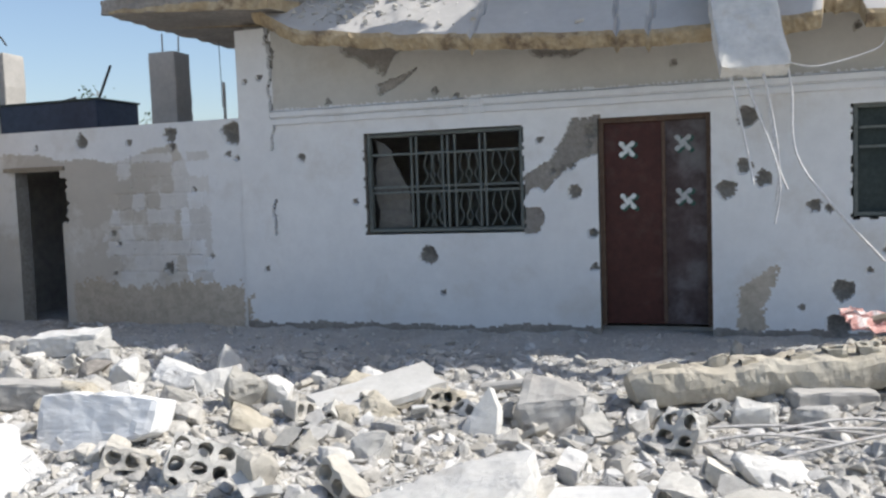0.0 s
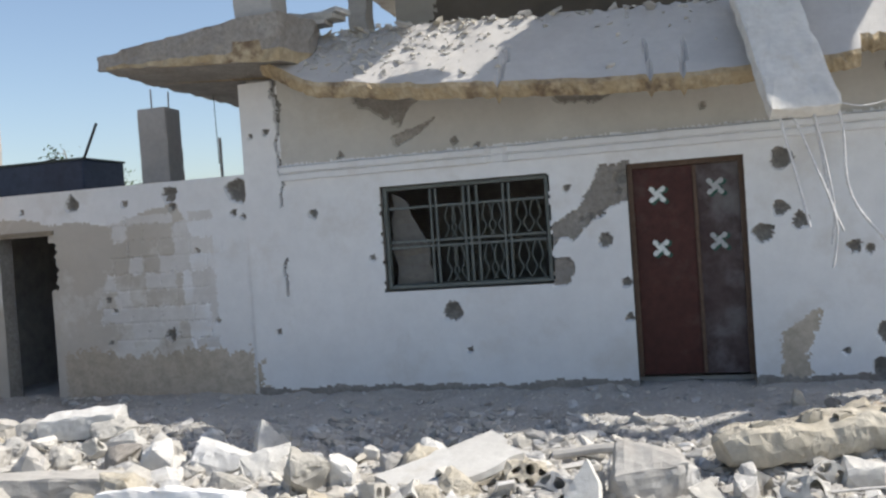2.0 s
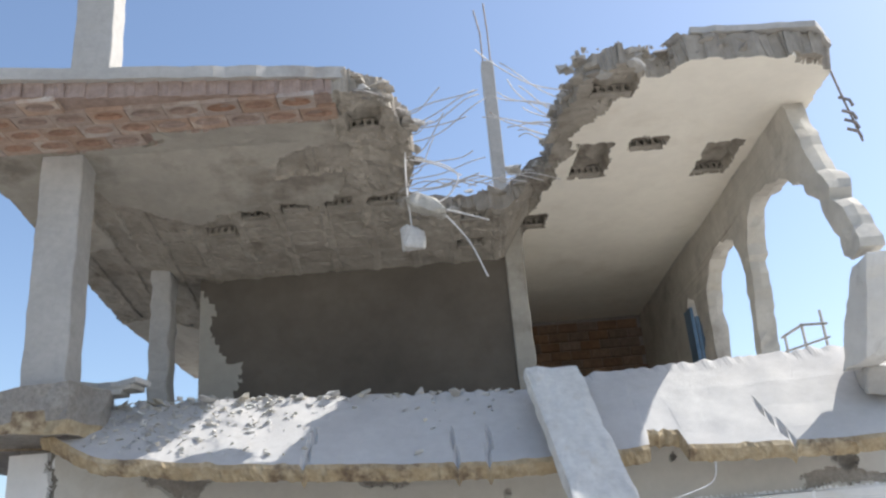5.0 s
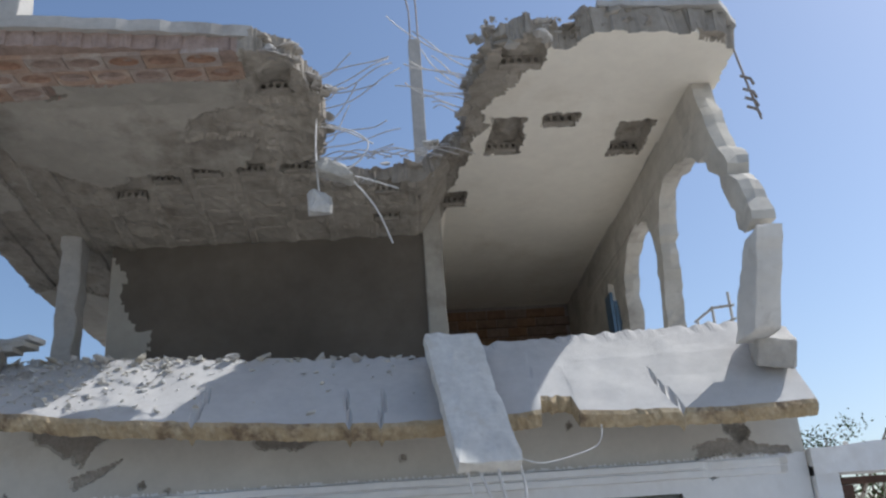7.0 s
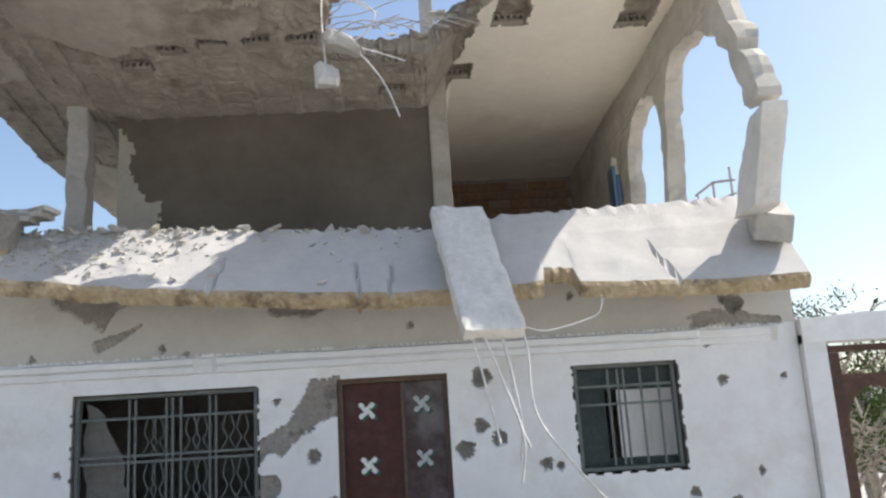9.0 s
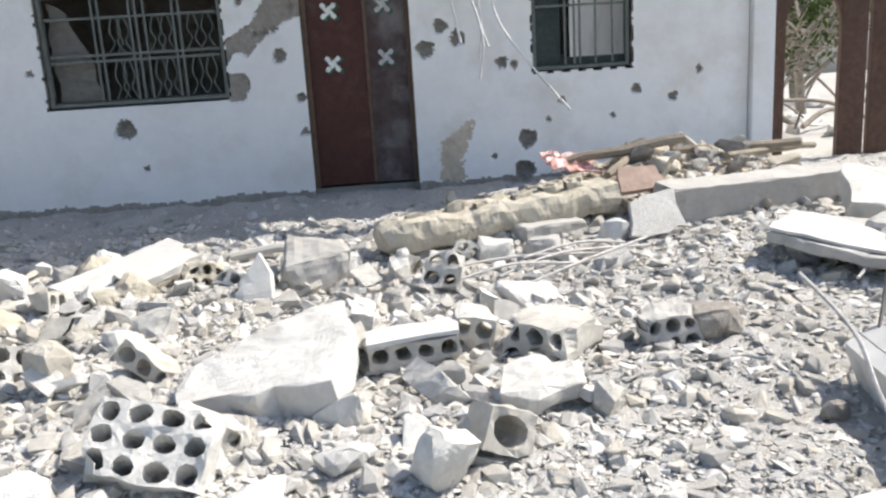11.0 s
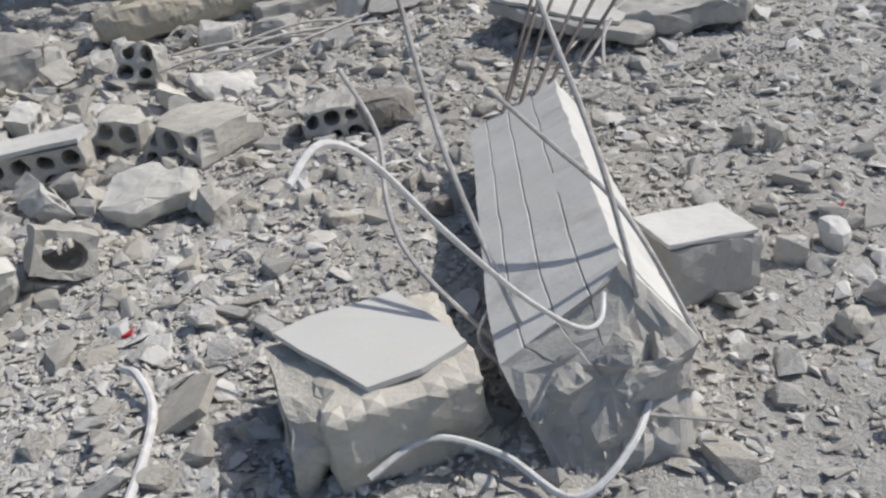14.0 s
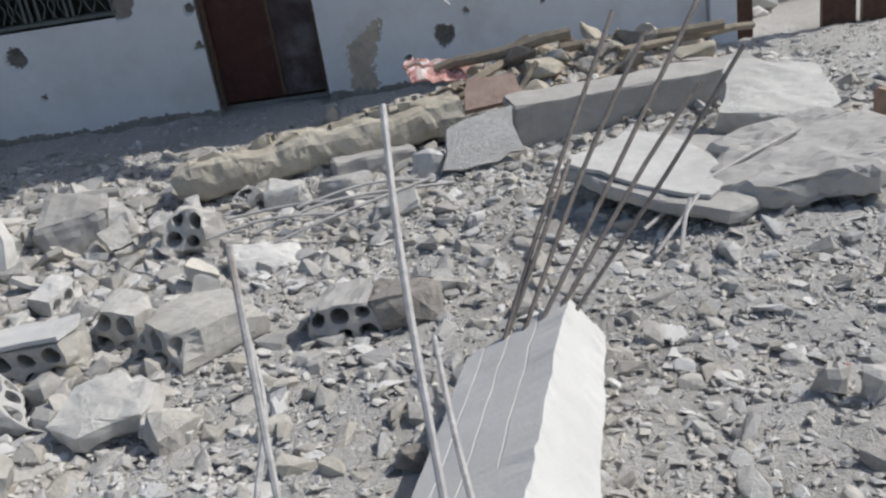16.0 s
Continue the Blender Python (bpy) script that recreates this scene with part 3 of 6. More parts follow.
def fallen_slab():
    bm = bmesh.new()
    fx, fz = zip(*FRONT)
    rx, rz = zip(*REAR)
    n = 260
    cols = []
    for i in range(n):
        x = 0.12 + (8.27 - 0.12) * i / (n - 1)
        zf, zr = float(np.interp(x, fx, fz)), float(np.interp(x, rx, rz))
        chip = (0.17 + 0.05 * noise.noise(Vector((x * 30, 0, 0)))) * (abs(x - 5.9) < 0.15) + 0.05 * max(0, noise.noise(Vector((x * 6, 9, 0))) - 0.15)
        slant = 0.42 * max(0, 1 - (x - 0.12) / 0.55)
        col = []
        for j in range(9):
            s = j / 8
            fall = s * (1 - chip) * (1 - slant * 0.6)
            y = 0.12 - 0.87 * fall + noise.noise(Vector((x * 4, s * 3, 2))) * 0.012
            z = zr + (zf + 0.15 - zr) * fall + noise.noise(Vector((x * 3, s * 4, 7))) * 0.02 + 0.012 * math.sin(s * 3.1)
            for cx, lean in ((4.28, 0.05), (4.0, -0.12), (2.6, 0.2), (7.0, -0.3)):
                if j > 4 and abs(x - cx - lean * (1 - s)) < 0.018:
                    z -= 0.06
            if j == 0:
                z += noise.noise(Vector((x * 9, 3, 3))) * 0.05
            col.append((x, y, z))
        y, z = col[-1][1], col[-1][2]
        col.append((x, y - 0.015 + noise.noise(Vector((x * 16, 1, 1))) * 0.028, z - 0.045 + noise.noise(Vector((x * 12, 2, 1))) * 0.02))
        col.append((x, y + 0.01 + noise.noise(Vector((x * 21, 5, 1))) * 0.03, z - 0.10 + noise.noise(Vector((x * 27, 6, 1))) * 0.02))
        col.append((x, y + 0.05 + noise.noise(Vector((x * 13, 8, 1))) * 0.03, z - 0.15 + noise.noise(Vector((x * 17, 9, 1))) * 0.02))
        col.append((x, 0.12, zr - 0.26))
        cols.append([bm.verts.new(c) for c in col])
    bm.faces.new(cols[0])
    bm.faces.new(cols[-1][::-1])
    for a, b in zip(cols, cols[1:]):
        k = len(a)
        for j in range(k):
            f = bm.faces.new((a[j], a[(j + 1) % k], b[(j + 1) % k], b[j]))
            f.material_index = 0 if j < 8 else 1 if j < 11 else 2
    bmesh.ops.recalc_face_normals(bm, faces=bm.faces)
    return bm


part("fallen_balcony_slab", fallen_slab(), ["slab", "edge", "concrete"], house, "cracked grey balcony slab hanging down, yellow-stained edge")
bm = prism(rag([(-1.62, -0.80), (-0.5, -0.84), (0.1, -0.84), (0.46, -0.80), (0.62, -0.3), (0.55, 0.1), (-0.2, 0.15), (-0.2, 7.1), (-1.62, 7.1)], 0.1, 0.025, 5), "z", 3.44, 3.66)
bmesh.ops.subdivide_edges(bm, edges=[e for e in bm.edges if abs(e.verts[0].co.z - e.verts[1].co.z) > 0.1], cuts=3)
for v in bm.verts:
    up = (v.co.z - 3.44) / 0.22
    top = 3.70 + 0.11 * min(max(v.co.x + 1.14, -0.3), 1.6)
    low = 3.49 - 0.08 * min(max(v.co.x + 1.1, -0.4), 1.2)
    v.co.z = low + (top - low) * up
    v.co += noise.noise_vector(v.co * 8) * 0.03 + noise.noise_vector(v.co * 21) * 0.012
bm.normal_update()
for f in bm.faces:
    mid = f.calc_center_median()
    f.material_index = 1 if abs(f.normal.z) < 0.6 and mid.z < 3.53 + 0.10 * noise.noise(mid * 3) else 0
part("balcony_corner", bm, ["render", "edge"], house, "level balcony corner with broken stained edge")

# roof slab
ROOF = rag([(-0.72, 7.2), (-0.78, -1.74), (-0.62, -1.88), (1.0, -1.68), (3.2, -1.44), (3.5, -1.32), (3.76, -0.65), (3.74, 0.2), (3.45, 0.6), (3.82, 0.88), (4.3, 0.95), (4.9, 0.87), (5.34, 0.68), (5.37, -0.45),
            (5.50, -1.25), (5.85, -1.60), (6.28, -1.3), (6.50, -1.6), (7.75, -1.52), (8.02, -1.2), (8.0, 7.2)], 0.12, 0.045, 11, skip=(0, 2, 3, 19))
# places where a hollow block shows in the ceiling: x, y, width, length
SOCKETS = [(1.86, 0.72, 0.32, 0.10), (2.35, 0.62, 0.32, 0.10), (2.87, 0.62, 0.32, 0.16), (3.38, 0.62, 0.32, 0.16), (1.40, 1.0, 0.34, 0.18), (3.32, -0.70, 0.34, 0.42), (4.42, 1.1, 0.32, 0.18),
           (4.4, 1.65, 0.32, 0.18), (5.26, 2.34, 0.40, 0.45), (5.83, 0.84, 0.40, 0.85), (6.44, 0.22, 0.38, 0.26), (7.36, 0.98, 0.42, 0.80), (5.84, -1.0, 0.46, 0.42)]
STRIPPED = [[(0.3, 0.25), (1.2, 0.75), (2.0, 0.4), (2.8, 0.55), (3.0, -0.1), (2.2, -0.05), (2.3, -0.4), (3.9, -0.6), (4.0, 0.3), (5.45, 0.1), (5.35, 1.4), (5.05, 2.9), (0.9, 2.6), (0.3, 1.6)],
            [(3.05, -1.9), (4.0, -1.9), (4.0, -0.55), (3.0, -0.6)], [(-0.8, 3.5), (5.1, 3.5), (5.1, 2.2), (0.6, 1.7), (0.2, 1.2), (-0.8, 1.5)],
            [(5.2, -2.1), (6.5, -2.1), (6.35, -1.5), (6.0, -1.25), (5.9, -0.8), (5.6, -0.4), (5.5, 0.3), (5.2, 0.6)],
            [(6.5, -2.1), (8.1, -2.1), (8.1, -1.2), (7.6, -1.45), (7.2, -1.75), (6.5, -1.7)]]


def red_zone(X, Y):
    """Where the plaster has come off the red blocks under the roof edge."""
    return (X < 3.05) & (Y < np.where(X < 1.15, -0.76, -1.02) + 0.03 * np.sin(X * 5))


def roof_depth(X, Y):
    D = 0.012 * soft_noise(X, Y, 1.3) + 0.004 * soft_noise(X, Y, 9, 1)
    jit = 0.07 * soft_noise(X, Y, 7, 2) + 0.02 * soft_noise(X, Y, 31, 3)
    for p in STRIPPED:
        s = in_poly(X + jit, Y + jit, p)
        rib = (np.abs(((X + 0.2) % 0.52) - 0.26) < 0.05) * -0.02 + (((Y + 0.1 * np.floor(X / 0.52)) % 0.24) < 0.02) * 0.012
        D = np.where(s, 0.035 + rib + 0.012 * soft_noise(X, Y, 14, 4), D)
    red = red_zone(X, Y)
    D = np.where(red, 0.03 + 0.006 * soft_noise(X, Y, 20, 6), D)
    for x, y, a, b in SOCKETS:
        D = np.where((np.abs(X - x + 0.3 * jit) < a / 2) & (Y < y + 0.02) & (Y > y - b + 0.4 * jit), 0.13, D)
    beam = (np.abs(X - 0.13 - 0.02 * np.sin(Y * 7)) < 0.13) & (Y > -0.6) & (Y < 3.3)
    D = np.where(beam & (D < 0.1), 0.05 + 0.01 * soft_noise(X, Y, 20), D)
    crack = (np.abs(Y + 1.05 - 0.06 * np.floor(X * 4) % 0.3 + 0.25 * (X - 1.2)) < 0.012) & (X > 1.0) & (X < 2.0)
    return np.where(crack, 0.09, D)


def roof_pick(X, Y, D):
    # index 5, the greyer ceiling, up to x = 4.95; index 0 beyond it
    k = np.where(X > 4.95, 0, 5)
    jit = 0.07 * soft_noise(X, Y, 7, 2) + 0.02 * soft_noise(X, Y, 31, 3)
    for p in STRIPPED:
        k = np.where(in_poly(X + jit, Y + jit, p), 1, k)
    red = red_zone(X, Y)
    k = np.where(red, 2, k)
    k = np.where((D > 0.045) & ~red, 1, k)
    return np.where((D > 0.1) & ~red, 1, k)


def sag(x, y):
    """How far the roof over the open bay has sunk towards the back."""
    return (0.13 + 0.09 * np.clip((x + 0.2) / 1.2, 0, 1)) * np.clip(y + 0.6, 0, 4) * np.clip((5.2 - x) / 0.35, 0, 1)


def lay_flat(me, z):
    """Turns a net that was built upright into a ceiling at height z, facing down."""
    co = np.empty(len(me.vertices) * 3)
    me.vertices.foreach_get("co", co)
    co = co.reshape(-1, 3)
    me.vertices.foreach_set("co", np.stack([co[:, 0], co[:, 2], co[:, 1] + z - sag(co[:, 0], co[:, 2])], -1).ravel())
    me.flip_normals()
    for v in me.vertices:
        p = v.co
        torn = 0.8 if p.y < 1.3 and p.x > 3.1 else 0.22
        d = (noise.noise_vector(p * 5.5) * 0.05 + noise.noise_vector(p * 15) * 0.027) * torn
        if p.x > 5 and p.z < 6.36:
            d.z *= 0.06
        v.co = p + d
    me.update()
    for f in me.polygons:
        if f.center.x < 3.05 and f.center.y < -1.4 and abs(f.normal.z) < 0.5:
            f.material_index = 2
    me.update()
    return me


M["ceiling_grey"] = material("grey_ceiling_plaster", (0.33, 0.305, 0.265), (0.46, 0.425, 0.365), 0.8, 6, bump=0.2, speck=0.35, stain=(0.21, 0.185, 0.155), stain_scale=0.8, stain_at=(0.50, 0.64))
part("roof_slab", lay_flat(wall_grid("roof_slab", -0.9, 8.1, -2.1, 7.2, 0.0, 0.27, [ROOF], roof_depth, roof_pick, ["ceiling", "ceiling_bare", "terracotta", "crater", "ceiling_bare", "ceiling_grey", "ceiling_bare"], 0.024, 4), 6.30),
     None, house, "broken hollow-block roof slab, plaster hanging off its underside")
bm = prism(rag([(-0.80, -0.6), (-0.82, -1.76), (-0.64, -1.94), (1.1, -1.74), (2.6, -1.56), (3.2, -1.46), (3.3, -1.0), (2.2, -0.6)], 0.12, 0.015, 6), "z", 6.485, 6.61)
part("roof_screed", bm, "concrete", house)
bm = prism(rag([(6.55, -1.63), (7.78, -1.58), (8.08, -1.22), (8.06, 7.2), (6.9, 7.2), (6.65, -1.0)], 0.12, 0.02, 6), "z", 6.585, 6.65)
part("roof_screed", bm, "concrete", house)


def dished_block():
    """A red block under the roof edge: its shell broken away in a lens-shaped hollow, the hollow's shade put into a
    darker colour.
    """
    bm = bmesh.new()
    w, d, h = 0.178, 0.118, 0.05
    N = 16
    rings = []
    for k, z in ((0, h), (1, 0.0), (2, 0.0), (3, 0.028), (4, 0.034)):
        ring = []
        for j in range(N):
            a = 2 * math.pi * j / N
            c, q = math.cos(a), math.sin(a)
            m = max(abs(c), abs(q))
            if k < 2:
                x, y = c / m * w, q / m * d
            else:
                f = (1, 1, 0.80, 0.62, 0.3)[k]
                x, y = c * w * f, (q * (0.62 if q > 0 else 0.9) - 0.05) * d * f
            ring.append(bm.verts.new((x, y, z + 0.004 * noise.noise(Vector((x * 30, y * 30, k))))))
        rings.append(ring)
    for k, (a, b) in enumerate(zip(rings, rings[1:])):
        for j in range(N):
            bm.faces.new((a[j], a[(j + 1) % N], b[(j + 1) % N], b[j])).material_index = 0 if k < 2 else 1
    bm.faces.new(rings[-1]).material_index = 1
    bmesh.ops.recalc_face_normals(bm, faces=bm.faces)
    return bm


M["dusty_red"] = material("dusty_red_block", (0.38, 0.265, 0.20), (0.47, 0.345, 0.27), 2.0, 12, bump=0.4, vary=0.12, stain=(0.50, 0.44, 0.38), stain_scale=2.0, stain_at=(0.52, 0.68))
# darker clay for the hollows, with their shade in the colour
M["shaded_clay"] = material("shaded_red_clay", (0.32, 0.20, 0.145), (0.41, 0.27, 0.20), 3.0, 16, bump=0.5, vary=0.16)
dished = as_mesh("red_block", dished_block(), ["dusty_red", "shaded_clay"])
for r in range(5):
    for c in range(11):
        x, y = -0.56 + c * 0.364 + 0.18 * (r % 2), -0.90 - r * 0.242 + (0.11 if r == 4 else 0)
        front = float(np.interp(x, (-0.62, 1.0, 3.2), (-1.88, -1.68, -1.44)))
        if red_zone(np.array(x), np.array(y + 0.06)) and y - 0.118 > front - 0.02:
            part("red_block", dished, None, house, at=pose(x, y, 6.292, 0.6 * (c % 3 - 1), 0, 0.5 * (r % 3 - 1)))
for x, y, a, b in SOCKETS:
    part("hollow_block", hollow_block(a * 0.92, 0.10, 0.10, 4 if a < 0.39 else 5, 1, 0.72, x, 0.003), "ceiling_bare", house, at=Matrix.Translation((x, y, 6.375 - float(sag(np.array(x), np.array(y))))))


def column(size, z0, z1, seed, chip=0.02):
    bm = box((size[0], size[1], z1 - z0), (0, 0, (z0 + z1) / 2), 0.02)
    bmesh.ops.subdivide_edges(bm, edges=[e for e in bm.edges if e.calc_length() > 1], cuts=int((z1 - z0) / 0.12))
    return roughen(bm, chip, 4, seed, 0, chip * 0.4)


part("column", column((0.43, 0.36), 3.55, 6.34, 1, 0.014), "concrete", house, "board-marked grey concrete column", Matrix.Translation((0.15, -0.50, 0)))
part("column_stub", column((0.42, 0.34), 6.57, 9.2, 2, 0.012), "concrete", house, "unfinished column above the roof", Matrix.Translation((0.36, -0.5, 0)))
part("column", column((0.25, 0.30), 3.55, 5.95, 3, 0.04), "concrete", house, "thin chipped column", Matrix.Translation((0.38, 2.0, 0)))
bm = box((0.17, 0.22, 2.2), (0, 0, 7.65), 0.01)
part("column_stub", bm, "concrete", house, "slim unfinished column with bare bars", Matrix.Translation((4.9, 2.0, 0)))
for dx in (-0.05, 0.06):
    part("starter_bar", tube([(4.9 + dx, 2.0, 8.7), (4.9 + dx, 2.0, 9.3), (4.86 + dx * 1.4, 2.0, 9.75 + dx)], 0.012), "rebar_dark", house)
for dx, dy in ((-0.2, -0.1), (0.17, 0.1)):
    part("starter_bar", tube([(0.36 + dx, -0.5 + dy, 9.15), (0.36 + dx, -0.5 + dy, 9.7)], 0.012), "rebar_dark", house)


def rear_wall_depth(X, Z):
    return 0.006 * soft_noise(X, Z, 2) + 0.003 * soft_noise(X, Z, 9)


# Shade is painted in as darker plaster; the curved edge bounds the lit end.
part("rear_wall", wall_grid("rear_wall", 0.85, 4.95, 3.58, 5.9, 2.0, 0.2, [], rear_wall_depth,
     lambda X, Z, D: np.where(X - 0.10 * soft_noise(X, Z, 6) > 1.35 - 0.5 * (Z - 4) * (Z > 4.6) * 0.6, 1, 0), ["ceiling_grey", "shaded_wall", "shaded_wall"], 0.05), None, house, "inner wall with its lit end and shade painted in two tones")
part("partition", column((0.24, 5.1), 3.58, 6.36, 4, 0.015), "ceiling_grey", house, "plastered partition end", Matrix.Translation((4.98, 4.5, 0)))
far_wall = part("rear_wall", box((3.0, 0.2, 2.8), (6.5, 7.25, 4.95)), "render", house, "bare brown brick wall")
brick_me = as_mesh("brick", box((0.36, 0.05, 0.165), (0, 0, 0), 0.008), "brown_brick")
for r in range(9):
    for c in range(8):
        x = 5.22 + c * 0.375 + 0.18 * (r % 2)
        if x < 7.68:
            part("brick", brick_me, None, far_wall, at=Matrix.Translation((x, 7.135, 4.72 + r * 0.178)))
ARCHES = [(7.2, 3.45), (7.2, 6.33), (-0.60, 6.33), (-0.66, 6.2), (-0.80, 5.7), (-0.95, 5.35), (-1.15, 5.07), (-1.08, 4.98), (-1.27, 4.83), (-1.42, 4.45), (-1.40, 4.36), (-1.2, 4.30), (-1.06, 4.39), (-0.97, 4.66), (-0.87, 4.94), (-0.59, 5.33),
          (-0.22, 5.58), (0.3, 5.76), (0.8, 5.78), (0.98, 5.66), (1.17, 5.4), (1.25, 4.92), (1.42, 4.16), (1.48, 3.45), (1.74, 3.45), (1.62, 4.2), (1.49, 4.77), (1.46, 5.21), (1.61, 5.63), (2.1, 5.78), (2.6, 5.72), (3.0, 5.4), (3.1, 4.6), (3.12, 3.45),
          (3.6, 3.45), (3.55, 4.76), (3.61, 5.4), (3.9, 5.6), (4.2, 5.35), (4.3, 4.9), (4.3, 3.45)]
bm = prism(rag(ARCHES, 0.11, 0.024, 9), "x", 7.72, 7.96)
bm = weather(bm, 0.09, 0.028, 4)
stump = weather(prism(rag([(-1.46, 4.29), (-1.13, 4.27), (-0.86, 4.0), (-0.62, 3.7), (-0.46, 3.44), (-0.98, 3.44), (-1.2, 3.82)], 0.12, 0.012, 4), "x", 7.73, 7.98), 0.07, 0.014, 6)
M["side_plaster"] = material("dirty_cream_plaster", (0.46, 0.43, 0.375), (0.60, 0.565, 0.50), 1.3, 8, bump=0.3, speck=0.4, stain=(0.36, 0.33, 0.29), stain_scale=1.6, stain_at=(0.52, 0.68))
part("arched_side_wall", bm, "side_plaster", house, "cracked cream side wall with pointed arches")
part("arch_stump", stump, "pale_conc", house, "snapped lower leg of the front arch")
part("window_shutter", box((0.05, 0.34, 1.7), (7.75, 4.1, 4.6), 0.01), "blue", house, "blue-grey window panel")
for y in (3.55, 3.75):
    part("window_shutter", box((0.05, 0.07, 1.7), (7.75, y, 4.4), 0.01), "blue", house)
for y in (1.6, 2.2, 2.8):
    part("rail_post", tube([(8.6, y, 3.5), (8.6, y, 4.62)], 0.018), "rebar", house)
part("handrail", tube([(8.6, 1.5, 4.42), (8.6, 2.2, 4.6), (8.6, 2.9, 4.62)], 0.018), "rebar", house)
part("handrail", tube([(8.6, 1.5, 4.25), (8.6, 2.9, 4.42)], 0.014), "rebar", house)


# front door
door = part("front_door", box((1.10, 0.02, 2.10), (4.25, 0.19, 1.05)), "frame_dark", house, "closed two-leaf steel door, red-brown and dusty")
for a, b, m in ((3.74, 4.335, "door_red"), (4.345, 4.765, "door_dusty")):
    leaf = part("door_leaf", box((b - a, 0.04, 2.06), ((a + b) / 2, 0.13, 1.04), 0.006), m, door, "red-brown steel leaf" if a < 4 else "dust-covered brown steel leaf")
for x0, w in ((3.70, 0.05), (4.75, 0.05)):
    part("door_jamb", box((w, 0.12, 2.12), (x0 + 0.025, 0.12, 1.06), 0.005), "door_frame", door)
part("door_head", box((1.0, 0.12, 0.05), (4.25, 0.12, 2.095), 0.005), "door_frame", door)
part("meeting_strip", box((0.035, 0.02, 2.04), (4.34, 0.10, 1.04), 0.004), "door_frame", door)


def cross_bm(r, t):
    arm = [(0.035, 0.035), (0.075, 0.03), (0.11, 0.06), (0.115, 0.09), (0.09, 0.115), (0.06, 0.11), (0.03, 0.075)]
    pts = []
    for q in range(4):
        c, s = math.cos(q * math.pi / 2), math.sin(q * math.pi / 2)
        pts += [((c * x - s * y) * r, (s * x + c * y) * r) for x, y in arm]
    return prism(pts, "y", -t, 0)


for x, z in ((3.98, 1.80), (4.53, 1.84), (3.985, 1.27), (4.535, 1.31)):
    # Shadow of the white cross, built as an offset dark green shape.
    part("green_cross", cross_bm(0.76, 0.006), "cross_green", door, "dark green shape standing for the shadow of the white cross", Matrix.Translation((x + 0.022, 0.108, z - 0.015)))
    part("white_cross", cross_bm(0.70, 0.012), "cross" if x < 4.3 else "cross_dusty", door, "white cross ornament", Matrix.Translation((x, 0.100, z)))


def window(name, x0, x1, z0, z1, y, label, posts, rails, scroll):
    w = part(name, box((x1 - x0, 0.02, 0.05), ((x0 + x1) / 2, y, z0 + 0.025), 0.004), "frame_dark", house, label)
    for x in (x0 + 0.019, x1 - 0.019):
        part("frame", box((0.038, 0.08, z1 - z0), (x, y, (z0 + z1) / 2), 0.005), "bars", w)
    for z in (z1 - 0.019, z0 + 0.02):
        part("frame", box((x1 - x0 - 0.076, 0.078, 0.036), ((x0 + x1) / 2, y, z), 0.005), "bars", w)
    for x in posts:
        part("upright_bar", box((0.022, 0.022, z1 - z0 - 0.1), (x, y - 0.03, (z0 + z1) / 2), 0.003), "bars", w)
    for z in rails:
        part("cross_bar", box((x1 - x0 - 0.1, 0.02, 0.025), ((x0 + x1) / 2, y - 0.03, z), 0.003), "bars", w)
    for x, za, zb in scroll:
        for side in (-1, 1):
            part("scroll", tube(smooth_path([(x + side * 0.07, y - 0.03, za), (x + side * 0.015, y - 0.03, za + (zb - za) * 0.3), (x + side * 0.055, y - 0.03, za + (zb - za) * 0.6), (x + side * 0.02, y - 0.03, zb)], 5), 0.007, 5), "bars", w)
    return w


win = window("barred_window", 1.14, 2.91, 1.0, 2.09, 0.10, "broken window with dark scrolled steel grille", (1.66, 1.72, 2.02, 2.08, 2.16, 2.44, 2.50), (1.86, 1.50, 1.44),
             [(x, za, zb) for x in (1.86, 1.94, 2.26, 2.36, 2.62, 2.76) for za, zb in ((1.06, 1.43), (1.52, 1.85))])
bm = slab_piece([(0, 0), (0.42, 0), (0.36, 0.45), (0.22, 0.75), (0.1, 0.95), (0, 1.0)], 0.02, 3, 0.02)
part("torn_curtain", bm, "curtain", win, "torn dusty curtain", pose(1.2, 0.2, 1.04, 90, 0, 0))
win2 = window("barred_window", 6.07, 7.11, 1.07, 2.12, 0.10, "small broken window with steel grille", (6.42, 6.52, 6.58, 6.75, 6.93), (1.72, 1.90), [])
part("shutter", box((0.30, 0.04, 1.0), (6.24, 0.17, 1.58), 0.006), "frame_dark", win2, "dark green shutter")
part("lintel_board", box((1.0, 0.04, 0.24), (6.6, 0.18, 1.98), 0.006), "frame_dark", win2)
part("sill_board", box((1.0, 0.04, 0.12), (6.6, 0.18, 1.13), 0.006), "frame_dark", win2)

